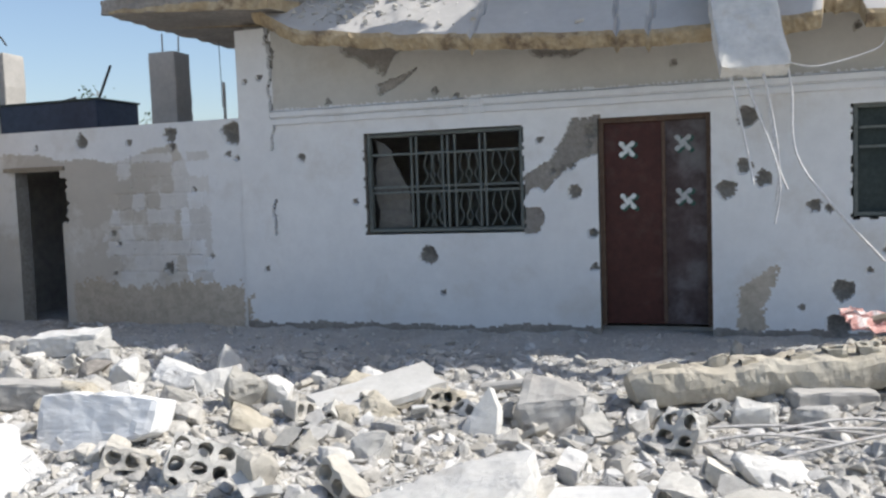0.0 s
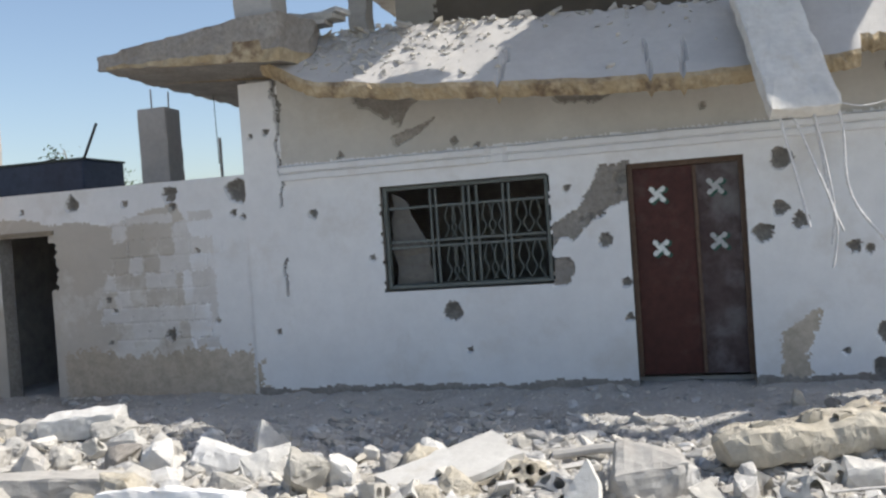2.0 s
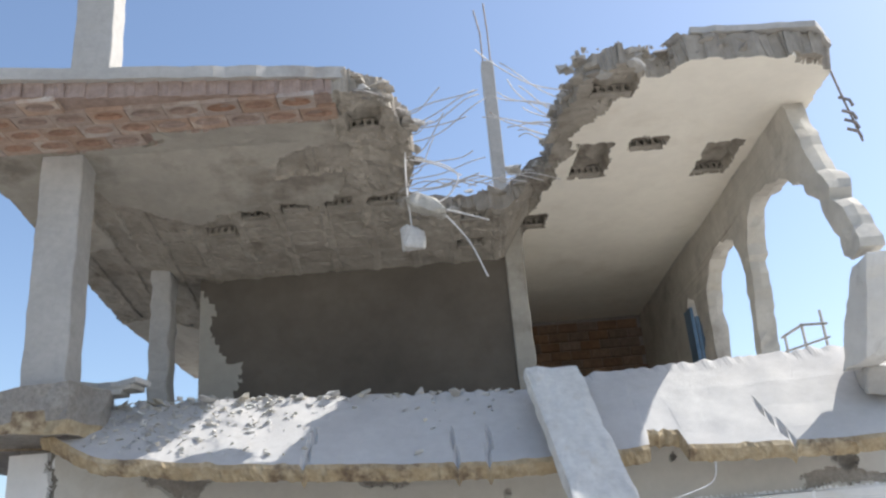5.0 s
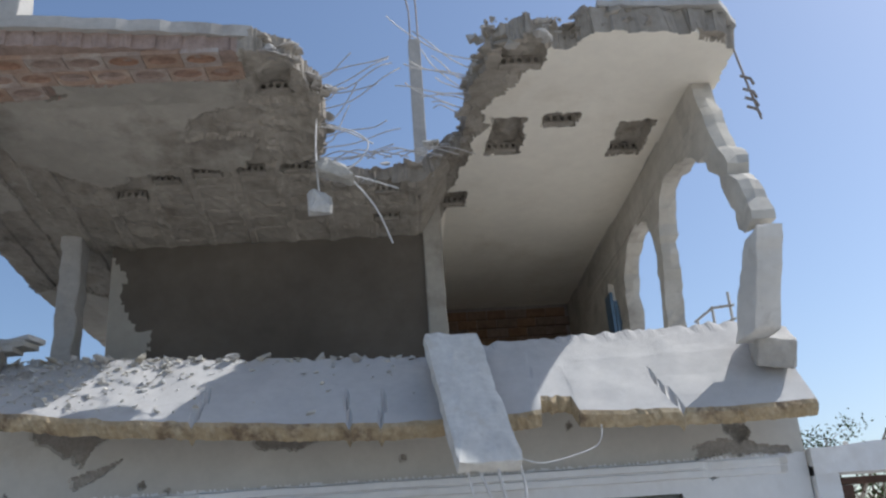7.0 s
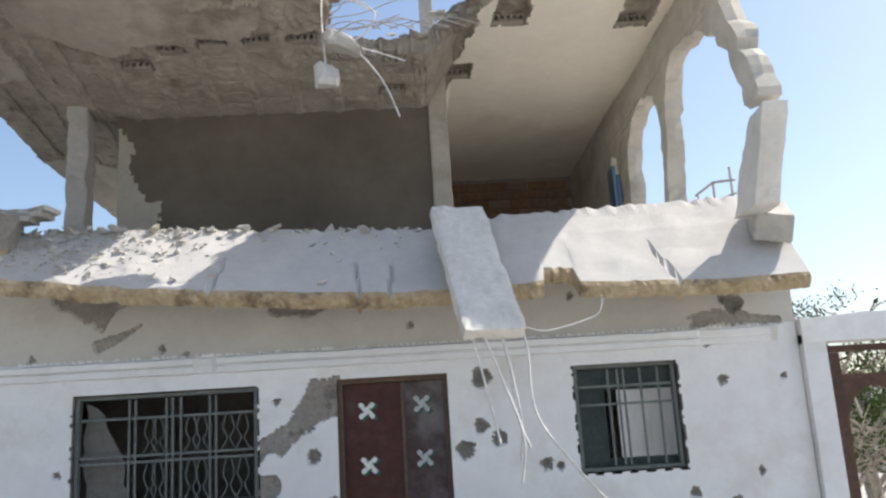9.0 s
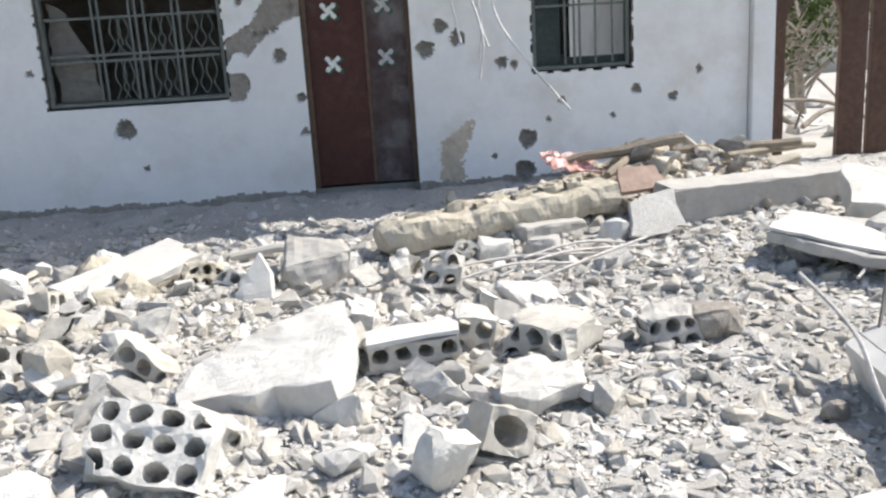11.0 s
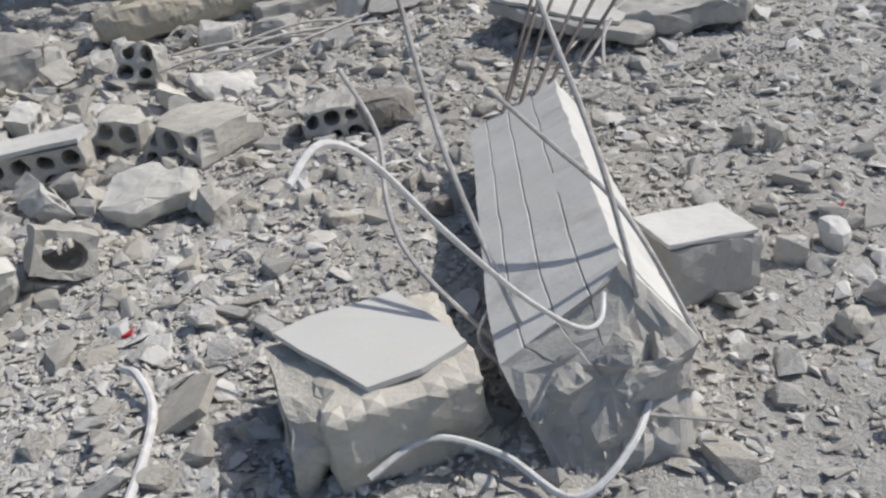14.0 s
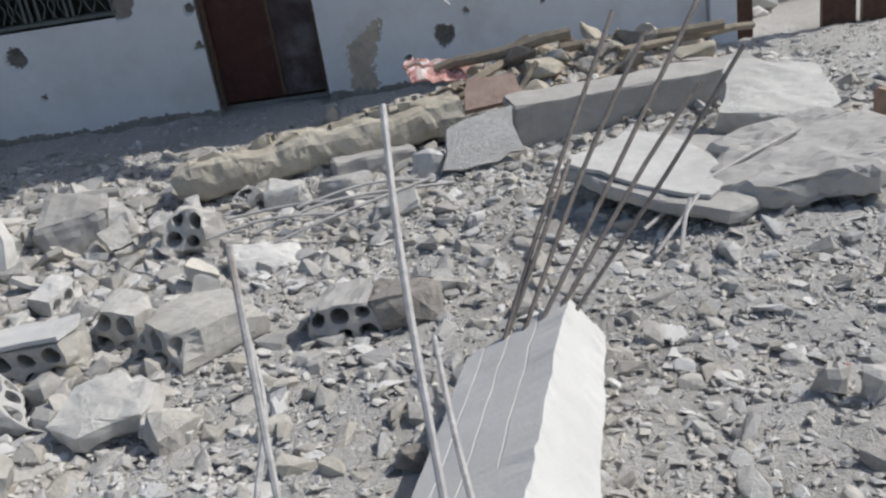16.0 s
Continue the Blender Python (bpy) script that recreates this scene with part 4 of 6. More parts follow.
# beam that broke loose and hangs over the balcony edge
beam = thing("hanging_beam", (4.98, -0.25, 3.72), "white concrete beam fragment hanging over the balcony edge, bars bare", "beam")
bm = prism([(-0.27, -0.07), (0.27, -0.07), (0.27, 0.07), (-0.27, 0.07)], "y", 0, -1)
eye_dir = Vector((0.16, -1.05, -1.28))
L = eye_dir.length
for v in bm.verts:
    v.co.y *= L * 1.1
bm = weather(bm, 0.07, 0.02, 2)
rot = eye_dir.to_track_quat('-Y', 'Z').to_matrix().to_4x4()
part("beam_body", bm, "white_chunk", beam, at=rot)
for pts in ([(-0.2, -1.6, 0), (-0.15, -1.2, -0.55), (-0.05, -1.2, -1.05), (0.0, -1.25, -1.35)], [(0.05, -1.62, 0.0), (0.12, -1.15, -0.65), (0.18, -1.15, -1.15), (0.26, -1.15, -1.4)],
            [(0.06, -1.62, 0.0), (0.16, -1.15, -0.85), (0.2, -1.15, -1.22), (0.17, -1.15, -1.5)], [(0.25, -1.6, 0), (0.30, -1.15, -0.6), (0.33, -1.15, -1.12), (0.60, -1.2, -1.55), (0.98, -1.15, -2.0)],
            [(-0.12, -1.55, 0), (0.05, -1.2, -0.8), (0.2, -1.2, -1.3), (0.16, -1.2, -1.68)], [(0.2, -1.6, 0), (0.5, -1.1, -0.42), (0.9, -1.0, -0.32), (1.0, -1.0, -0.24), (1.02, -1.0, -0.12)]):
    a = rot @ Vector((pts[0][0], pts[0][1] * L / 1.52, pts[0][2]))
    line = [a] + [Vector((p[0] + 0.16, p[1] + 0.1, p[2] - 0.98 + 0.02)) for p in pts[1:]]
    part("bare_bar", tube(smooth_path([a, a.lerp(line[1], 0.25) + Vector((0, -0.02, 0.01))] + line[1:], 5), 0.011 if pts[0][0] != 0.2 else 0.006, 6), "cable", beam)

# ---- left annex ----
annex = thing("annex", (0, 0, 0), "low side building of weathered plaster over blocks", "building")
SPOTS = [(-1.51, 0.61, 0.07), (-2.3, 1.05, 0.04), (-2.22, 0.92, 0.03), (-2.3, 0.55, 0.03), (-1.1, 1.55, 0.03), (-2.7, 2.2, 0.09), (-0.55, 2.2, 0.13), (-1.4, 2.22, 0.09), (-1.38, 2.08, 0.05), (-0.62, 1.95, 0.04), (-0.5, 1.9, 0.03), (-2.0, 2.15, 0.04), (-3.4, 2.15, 0.035), (-0.9, 0.75, 0.03)]


def annex_depth(X, Z):
    D = 0.006 * soft_noise(X, Z, 1.8) + 0.003 * soft_noise(X, Z, 9)
    region = (X > -2.35 + 0.3 * soft_noise(X, Z, 3)) & (X < -0.9 + 0.2 * soft_noise(X, Z, 4, 1)) & (Z > 0.45) & (Z < 2.0)
    row = np.floor(Z / 0.19)
    joint = (((Z % 0.19) < 0.018) | (((X + 0.2 * (row % 2)) % 0.40) < 0.018))
    D = np.where(region & joint, 0.007, D)
    for x, z, r in SPOTS:
        d = np.hypot(X - x, Z - z) * (1 + 0.09 * np.sin(3 * np.arctan2(Z - z, X - x) + x * 7) + 0.06 * np.sin(5 * np.arctan2(Z - z, X - x) + x * 17)) / r
        D = np.where(d < 1, np.maximum(D, 0.02 + 0.5 * r * (1 - d ** 2)), D)
    return D


def annex_pick(X, Z, D):
    JX, JZ = X + 0.025 * soft_noise(X, Z, 19, 7) + 0.012 * soft_noise(X, Z, 55, 7), Z + 0.02 * soft_noise(X, Z, 23, 8) + 0.012 * soft_noise(X, Z, 61, 8)
    row = np.floor(JZ / 0.19)
    colm = np.floor((JX + 0.2 * (row % 2)) / 0.2)
    some = np.sin(row * 12.9 + colm * 78.2) * 43758.5
    some = some - np.floor(some)
    k = np.where((X > -2.35 + 0.3 * soft_noise(X, Z, 3)) & (X < -0.9) & (Z > 0.45) & (Z < 2.0) & (some > 0.42), 3, 0)
    k = np.where((X > -1.25 + 0.2 * soft_noise(X, Z, 3, 5)) & (k == 0) & (Z > 0.2), 4, k)
    k = np.where(Z > 2.02 + 0.12 * soft_noise(X, Z, 3, 2), 4, k)
    k = np.where((Z < 0.42 + 0.06 * soft_noise(X, Z, 5) + 0.06 * soft_noise(X, Z, 31, 2) + 0.03 * soft_noise(X, Z, 80, 2)) & (X < -0.5) & (X > -2.95), 5, k)
    k = np.where(D > 0.016, 1, k)
    return np.where(D > 0.035, 2, k)


part("front_wall", wall_grid("annex_wall", -4.45, -0.435, -0.2, 2.37, 0.03, 0.22, [(-3.76, -3.05, -0.3, 1.87, 0.0), (-3.2, -2.96, 1.2, 1.75, 0.05)], annex_depth, annex_pick,
     ["annex", "render", "crater", "block_white", "plaster", "earth", "interior"], 0.022), None, annex, "patchy plaster with blocks showing through")
part("door_head", box((0.95, 0.10, 0.05), (-3.45, 0.05, 1.895), 0.005), "wood", annex)
part("side_wall", box((0.2, 3.2, 2.5), (-4.35, 1.86, 1.05)), "interior", annex)
part("rear_wall", box((4.0, 0.2, 2.5), (-2.45, 3.5, 1.05)), "interior", annex)
part("flat_roof", prism([(-4.45, 0.26), (-0.44, 0.26), (-0.44, 3.6), (-4.45, 3.6)], "z", 2.25, 2.35), "concrete", annex)
pill = thing("concrete_pillar", (-2.38, 1.5, 2.35), "unfinished concrete pillar on the annex roof", "pillar", "roof pillars")
part("shaft", column((0.42, 0.36), 0, 1.12, 5, 0.012), "concrete", pill)
part("starter_bar", tube([(-0.1, 0, 1.1), (-0.1, 0, 1.4)], 0.01), "rebar_dark", pill)
part("starter_bar", tube([(0.12, 0.05, 1.1), (0.13, 0.05, 1.35)], 0.01), "rebar_dark", pill)
pill2 = thing("concrete_pillar", (-5.35, 1.5, -0.1), "concrete pillar wound with loose black cables", "pillar", "roof pillars")
part("shaft", column((0.55, 0.4), 0, 3.78, 6, 0.012), "concrete", pill2)
for k, pts in enumerate(([(-0.1, -0.24, 3.9), (-0.3, -0.3, 3.4), (-0.45, -0.4, 3.1), (-0.5, -0.4, 2.7)], [(0.1, -0.24, 3.9), (0.2, -0.26, 3.0), (0.28, -0.26, 2.0)], [(0, -0.24, 3.8), (-0.15, -0.3, 4.2), (-0.05, -0.2, 4.6)], [(0.05, -0.2, 3.8), (0.3, -0.3, 4.0), (0.45, -0.3, 3.85)])):
    part("cable", tube(smooth_path(pts), 0.014, 5), "black", pill2)
tank = thing("water_tank", (-4.2, 1.6, 2.30), "dark blue steel water tank on the annex roof", "tank")
part("tank_body", box((1.70, 0.9, 0.56), (0, 0, 0.30), 0.02), "tank", tank)
part("tank_rim", box((1.74, 0.94, 0.03), (0, 0, 0.585), 0.008), "frame_dark", tank)
part("pipe", tube([(0.75, -0.3, 0.56), (1.0, -0.3, 1.05)], 0.018), "black", tank)
part("pipe", tube([(-0.1, -0.2, 0.6), (0.3, -0.2, 0.66)], 0.012), "black", tank)
mast = thing("antenna_mast", (-1.35, 1.2, 2.35), "thin steel antenna mast on the annex roof", "antenna")
part("mast", tube([(0, 0, 0), (0, 0, 0.62)], 0.02), "rebar", mast)
part("arm", tube([(-0.03, 0, 0.3), (-0.05, 0, 1.6)], 0.005), "black", mast)
ochre = thing("ochre_wall", (0, 0, 0), "ochre rendered yard wall with taller end", "wall")
part("low_wall", box((0.35, 4.4, 2.95), (-4.72, -1.9, 1.27), 0.02), "ochre", ochre)
part("tall_wall", box((0.5, 3.4, 4.6), (-5.2, -1.4, 2.1), 0.02), "ochre", ochre)

# ---- gate on the other side ----
gate = thing("yard_gate", (0, 0, 0), "brown steel yard gate under a white lintel", "gate")
part("pier", box((0.24, 0.3, 2.5), (8.53, 0.06, 1.05), 0.01), "plaster", gate, "white plastered gate pier")
bm = prism(rag([(8.41, 2.2), (8.41, 2.46), (10.8, 2.56), (10.8, 2.24)], 0.15, 0.012, 4), "y", -0.1, 0.22)
part("lintel", bm, "plaster", gate, "white plastered lintel with debris on top")
part("gate_post", box((0.16, 0.08, 2.2), (8.74, 0.06, 1.0), 0.006), "gate_brown", gate)
part("gate_post", box((0.30, 0.08, 2.2), (9.60, 0.06, 1.0), 0.006), "gate_brown", gate)
part("gate_post", box((0.30, 0.08, 2.2), (9.98, 0.1, 1.0), 0.006), "gate_brown", gate)
part("gate_rail", box((2.0, 0.06, 0.07), (9.7, 0.06, 2.14), 0.006), "gate_brown", gate)
arch = [(8.82, 1.88), (8.82, 1.35)] + [(9.135 + 0.315 * math.cos(math.pi - a), 1.35 + 0.40 * math.sin(a)) for a in [math.pi * i / 12 for i in range(13)]] + [(9.45, 1.88)]
part("arch_panel", prism(arch, "y", 0.03, 0.08), "gate_brown", gate)
for i in range(9):
    x = 8.95 + i * 0.1
    part("grille_curl", tube(smooth_path([(x, 0.05, 1.90), (x + 0.04, 0.05, 1.97), (x - 0.03, 0.05, 2.04), (x, 0.05, 2.11)], 4), 0.008, 5), "gate_brown", gate)

# ---- rubble: large pieces ----
def at_pose(x, y, z, rx=0, ry=0, rz=0):
    return pose(x, y, z, rx, ry, rz)


def piece(name, bm, mats, m, label, category, group=""):
    """A single loose piece, as a thing of one mesh."""
    ob = part(name, bm, mats, None)
    ob.matrix_basis = m
    return tagged(ob, label, category, group)


def block(name, size, holes, m, label, seed, fill=0.78, mat="hollow", skin=0.0):
    t = new(name)
    t.empty_display_size = 0.1
    t.matrix_basis = m
    tagged(t, label, "block", "hollow blocks")
    part("block_body", hollow_block(*size, *holes, fill, seed, 0.012), mat, t)
    if skin:
        bm = slab_piece([(-size[0] / 2, -size[2] / 2), (size[0] / 2, -size[2] / 2), (size[0] * 0.47, size[2] / 2), (-size[0] * 0.46, size[2] * 0.46)], skin, seed, 0.008)
        part("plaster_skin", bm, "white_chunk", t, "plaster still on the block", Matrix.Translation((0, 0, size[1] / 2 + 0.002)))
    return t


piece("plaster_slab", slab_piece([(-0.36, -0.27), (0.30, -0.38), (0.38, 0.0), (0.36, 0.40), (0.2, 0.42), (-0.12, 0.24), (-0.37, 0.03)], 0.19, 3, 0.012), "white_chunk", at_pose(3.74, -5.36, -0.05, 7, -9, 0), "thick white plastered slab fragment on the rubble", "slab")
block("hollow_block", (0.46, 0.30, 0.20), (4, 3), at_pose(3.36, -6.02, 0.02, -48, 8, -14), "grey block with rows of round holes, tipped up", 1)
block("hollow_block", (0.44, 0.30, 0.20), (4, 3), at_pose(2.33, -5.05, 0.02, -25, 20, 28), "white block with round holes standing on edge", 2)
block("hollow_block", (0.43, 0.20, 0.26), (4, 2), at_pose(4.37, -5.18, -0.01, -4, -4, 3), "plaster-topped block with two rows of holes", 3, 0.76, skin=0.02)
block("hollow_block", (0.34, 0.22, 0.42), (3, 2), at_pose(5.07, -5.08, -0.02, -4, 3, -38), "broken block lying on its side, holes outward", 4)
block("hollow_block", (0.24, 0.22, 0.20), (2, 2), at_pose(4.70, -4.93, -0.01, 0, 8, -20), "half block with four holes", 5)
block("hollow_block", (0.30, 0.18, 0.22), (3, 2), at_pose(5.66, -5.02, -0.04, 2, -3, 4), "broken brownish block with worn holes", 6, mat="concrete")
piece("block_end", weather(stone_bm((0.34, 0.24, 0.19), 77, 26, 0.8), 0.035, 0.018, 3), "render", at_pose(5.93, -5.0, -0.04, 0, 4, 6), "rounded worn end of a broken block", "block")
block("hollow_block", (0.24, 0.24, 0.26), (2, 2), at_pose(4.66, -3.82, 0.02, -22, 12, -16), "grey block fragment with four holes", 7)
piece("plaster_chunk", slab_piece([(-0.2, -0.06), (-0.06, -0.17), (0.17, -0.13), (0.22, 0.02), (0.05, 0.16), (-0.12, 0.12)], 0.09, 5, 0.02), "white_chunk", at_pose(4.88, -5.62, -0.06, 14, -5, 8), "flat white plaster chunk", "chunk")
piece("concrete_lump", weather(stone_bm((0.24, 0.21, 0.26), 21, 22, 0.5), 0.035, 0.012, 1), "white_chunk", at_pose(4.42, -6.25, -0.02, 10, 20, 20), "rounded pale concrete lump", "lump")
block("hollow_block", (0.22, 0.16, 0.24), (1, 1), at_pose(4.62, -6.05, 0.0, -12, 24, 20), "short block piece with one open channel", 8, 0.72)

# the fallen beam with hollow blocks in its back
log = thing("fallen_beam", (4.29, -3.03, 0.08), "long yellowed concrete beam with hollow blocks cast in", "beam", turn=(0, -3, 17.5))
bm = bmesh.new()
rings = []
for i in range(60):
    x = 1.92 * i / 59
    grow = min(1, 0.72 + x * 2.2)
    ring = []
    for j in range(20):
        a = 2 * math.pi * j / 20
        r = (0.165 + 0.02 * math.cos(2 * a)) * grow
        sq = 1 / max(abs(math.cos(a)), abs(math.sin(a))) ** 0.55
        p = Vector((x, math.cos(a) * r * sq * 1.05, math.sin(a) * r * sq * 0.85))
        p += noise.noise_vector(p * 4) * 0.03 + noise.noise_vector(p * 13) * 0.022
        ring.append(bm.verts.new(p))
    rings.append(ring)
for a, b in zip(rings, rings[1:]):
    for j in range(20):
        bm.faces.new((a[j], a[(j + 1) % 20], b[(j + 1) % 20], b[j]))
bm.faces.new(rings[0][::-1])
bm.faces.new(rings[-1])
bmesh.ops.recalc_face_normals(bm, faces=bm.faces)
part("beam_body", bm, "yellow_conc", log)
rl = random.Random(4)
for i in range(6):
    x = 0.3 + i * 0.26 + rl.uniform(-0.05, 0.05)
    bm = hollow_block(0.16, 0.09, 0.12, 2 if i % 2 else 1, 1, 0.7, i, 0.012)
    part("block_remnant", bm, "yellow_conc", log, at=pose(x, -0.02 + rl.uniform(-0.03, 0.03), 0.105 + rl.uniform(-0.02, 0.015), 90 + rl.uniform(-10, 10), rl.uniform(-10, 10), rl.uniform(-20, 20)))
piece("concrete_offcut", weather(box((0.55, 0.22, 0.2), (0, 0, 0), 0.02), 0.045, 0.016, 3), "concrete", at_pose(5.55, -2.86, -0.02, 0, 2, 20), "short grey concrete piece under the fallen beam", "concrete")

# the white plate by the mound and what lies round it
plate = thing("fallen_slab", (6.66, -4.03, 0.09), "flat white slab with broken dark edge lying on rubble", "slab", turn=(5, 8, 0))
part("slab_body", slab_piece([(0, 0), (0.36, -0.34), (0.72, -0.52), (1.05, -0.28), (1.32, 0.08), (1.2, 0.42), (0.9, 0.52), (0.45, 0.60)], 0.075, 8, 0.012, 2, 0.04), "concrete", plate)
part("plaster_skin", slab_piece([(0.02, 0.02), (0.37, -0.28), (0.66, -0.40), (0.82, -0.2), (0.78, 0.15), (0.62, 0.42), (0.4, 0.5)], 0.02, 9, 0.004), "white_chunk", plate, at=Matrix.Translation((0, 0, 0.079)))
for k, (x, y) in enumerate(((6.98, -3.87), (7.25, -4.2), (7.10, -3.6), (7.5, -3.85))):
    piece("support_stone", weather(stone_bm((0.28, 0.22, 0.22), 360 + k, 16, 0.8), 0.05, 0.014, k), "rubble", at_pose(x, y, 0.0 - 0.03 * k, 10 * k, 8, 40 * k), "broken masonry lying under the white slab", "stone", "stones under the slab")
piece("concrete_slab", slab_piece([(0, 0), (0.7, -0.25), (1.2, 0.2), (0.9, 0.7), (0.3, 0.6)], 0.14, 12, 0.03, 2, 0.05), "concrete", at_pose(7.35, -4.35, -0.08, 4, -4, 12), "rough grey slab half buried in rubble", "slab")
piece("white_slab", slab_piece([(-0.34, -0.24), (0.10, -0.28), (0.36, -0.10), (0.30, 0.28), (-0.24, 0.30)], 0.16, 33, 0.012, 2, 0.03), "white_chunk", at_pose(8.0, -3.1, 0.06, 24, 8, -8), "large white plastered slab tilted against the lintel", "slab")
curb = weather(box((1.75, 0.26, 0.34), (0, 0, 0), 0.012), 0.06, 0.018, 3)
piece("fallen_lintel", curb, "concrete", at_pose(7.3, -2.52, 0.08, 8, 1, 15), "straight concrete lintel half sunk in the mound", "lintel")
piece("brick_lump", weather(box((0.3, 0.2, 0.16), (0, 0, 0), 0.01), 0.045, 0.016, 3), "terracotta", at_pose(8.75, -3.2, 0.03, 0, 4, 14), "red-brown brick fragment lying on rubble", "brick")
piece("thin_panel", slab_piece([(-0.3, -0.12), (0.26, -0.14), (0.3, 0.16), (-0.18, 0.12)], 0.03, 15, 0.004), "hollow", at_pose(6.25, -3.12, 0.12, 58, 0, 28), "thin pale panel leaning on the rubble", "panel")
piece("thin_panel", slab_piece([(-0.2, -0.12), (0.22, -0.1), (0.2, 0.12), (-0.12, 0.14)], 0.04, 16, 0.004), "terracotta", at_pose(6.35, -2.48, 0.26, 40, 0, 12), "thin pinkish panel leaning on the mound", "panel")
# mound against the wall
for k, (a, b, r, m) in enumerate((((5.95, -1.75, 0.36), (6.98, -1.85, 0.50), 0.045, "wood"), ((6.2, -2.2, 0.28), (6.75, -1.5, 0.44), 0.035, "wood"), ((6.9, -1.75, 0.38), (8.1, -1.7, 0.37), 0.04, "wood"), ((5.85, -2.45, 0.16), (6.5, -2.2, 0.33), 0.025, "wood"),
                                  ((7.3, -2.0, 0.34), (8.4, -1.4, 0.30), 0.03, "wood"), ((6.45, -2.55, 0.15), (6.7, -2.35, 0.42), 0.02, "wood"))):
    pts = [Vector(a).lerp(Vector(b), t / 6) + noise.noise_vector(Vector((k, t, 0))) * 0.02 for t in range(7)]
    piece("timber", tube(pts, r, 7), m, Matrix.Identity(4), "grey weathered pole on the rubble mound", "timber", "mound timbers")
rm = random.Random(9)
for k in range(95):
    x, y = rm.gauss(6.9, 0.8), rm.gauss(-1.8, 0.38)
    if y > -0.35 or x > 8.5:
        continue
    s = rm.uniform(0.12, 0.36)
    bm = weather(stone_bm((s, s * rm.uniform(0.5, 0.9), s * rm.uniform(0.25, 0.6)), 300 + k, 16, 0.8), 0.045, 0.012, k)
    piece("mound_stone", bm, rm.choice(["render", "hollow", "yellow_conc", "yellow_conc", "wood", "render", "earth"]), at_pose(x, y, gz(x, y) + s * 0.18, rm.uniform(-35, 35), rm.uniform(-35, 35), rm.uniform(0, 360)), "angular broken masonry on the mound", "stone", "mound stones")
cloth = bmesh.new()
bmesh.ops.create_grid(cloth, x_segments=14, y_segments=10, size=0.5)
for v in cloth.verts:
    v.co = Vector((v.co.x * 0.46, v.co.y * 0.30, 0.03)) + noise.noise_vector(v.co * 5) * 0.07
sol = piece("crumpled_cloth", cloth, "pink", at_pose(5.98, -1.78, 0.33, 25, 10, 15), "crumpled pink and white cloth on the mound", "cloth")
sol.modifiers.new("thick", 'SOLIDIFY').thickness = 0.012

# ---- rubble before the window ----
ts = thing("ceiling_piece", (2.68, -3.46, 0.0), "white ceiling piece with a row of hollow blocks beneath", "slab", turn=(10, -8, 47))
part("block_row", hollow_block(0.86, 0.13, 0.38, 7, 1, 0.8, 3, 0.012), "yellow_conc", ts)
part("plaster_top", slab_piece([(-0.46, -0.22), (0.42, -0.2), (0.46, 0.2), (-0.44, 0.22)], 0.05, 18, 0.008), "white_chunk", ts, at=Matrix.Translation((-0.02, 0.03, 0.068)))
block("hollow_block", (0.30, 0.2, 0.2), (3, 2), at_pose(3.08, -3.36, 0.0, -10, 14, 30), "yellowish broken block with small holes", 12, mat="yellow_conc")
piece("grey_rock", weather(stone_bm((0.44, 0.30, 0.52), 41, 18, 0.8), 0.04, 0.016, 5), "concrete", at_pose(3.85, -3.55, 0.04, -14, 16, 10), "large grey concrete boulder", "boulder")
piece("plaster_wedge", slab_piece([(-0.16, 0), (0.16, 0), (0.02, 0.36)], 0.10, 22, 0.01), "white_chunk", at_pose(3.50, -3.86, -0.12, 68, 0, -6), "upright white plaster wedge", "chunk")
piece("pipe", tube([(3.2, -2.86, 0.0), (3.5, -2.8, 0.03), (3.78, -2.74, 0.02)], 0.035, 8), "concrete", Matrix.Identity(4), "short grey pipe on the rubble", "pipe")
piece("white_block", weather(box((0.66, 0.30, 0.20), (0, 0, 0), 0.015), 0.045, 0.016, 3), "white_chunk", at_pose(-0.80, -2.48, 0.17, 4, -3, 14), "white building block on top of the heap", "block")
bm = prism(rag([(0, 0.0), (0.5, -0.02), (0.55, 0.18), (0.62, 0.27), (0.74, 0.25), (0.92, 0.32), (0.95, 0.53), (0.50, 0.55), (0.02, 0.50)], 0.1, 0.015, 3), "y", 0, 0.24)
bm = weather(bm, 0.05, 0.014, 6)
piece("wall_piece", bm, "plaster", at_pose(0.98, -4.88, -0.13, -14, 3, 4) @ Matrix.Diagonal((0.84, 0.9, 0.92, 1)), "upright white wall piece with a bite out of it", "wall piece")
lf = thing("wall_fragment", (0.85, -5.16, 0.0), "white slab on a broken hollow block, sloping down", "slab", turn=(-6, 22, -22))
part("block_body", hollow_block(0.42, 0.40, 0.20, 3, 3, 0.78, 15, 0.014), "white_chunk", lf, at=pose(-0.36, -0.10, 0.06, -14, -10, 16))
part("plaster_top", slab_piece([(-0.16, -0.16), (0.42, -0.24), (0.78, -0.12), (0.74, 0.1), (0.3, 0.2), (-0.16, 0.2)], 0.14, 25, 0.016), "white_chunk", lf, at=Matrix.Translation((0.05, 0.02, 0.05)))
piece("concrete_bar", weather(box((0.95, 0.2, 0.19), (0, 0, 0), 0.015), 0.045, 0.016, 3), "concrete", at_pose(0.22, -4.02, 0.1, 0, 4, 18), "short square concrete beam in the heap", "beam")
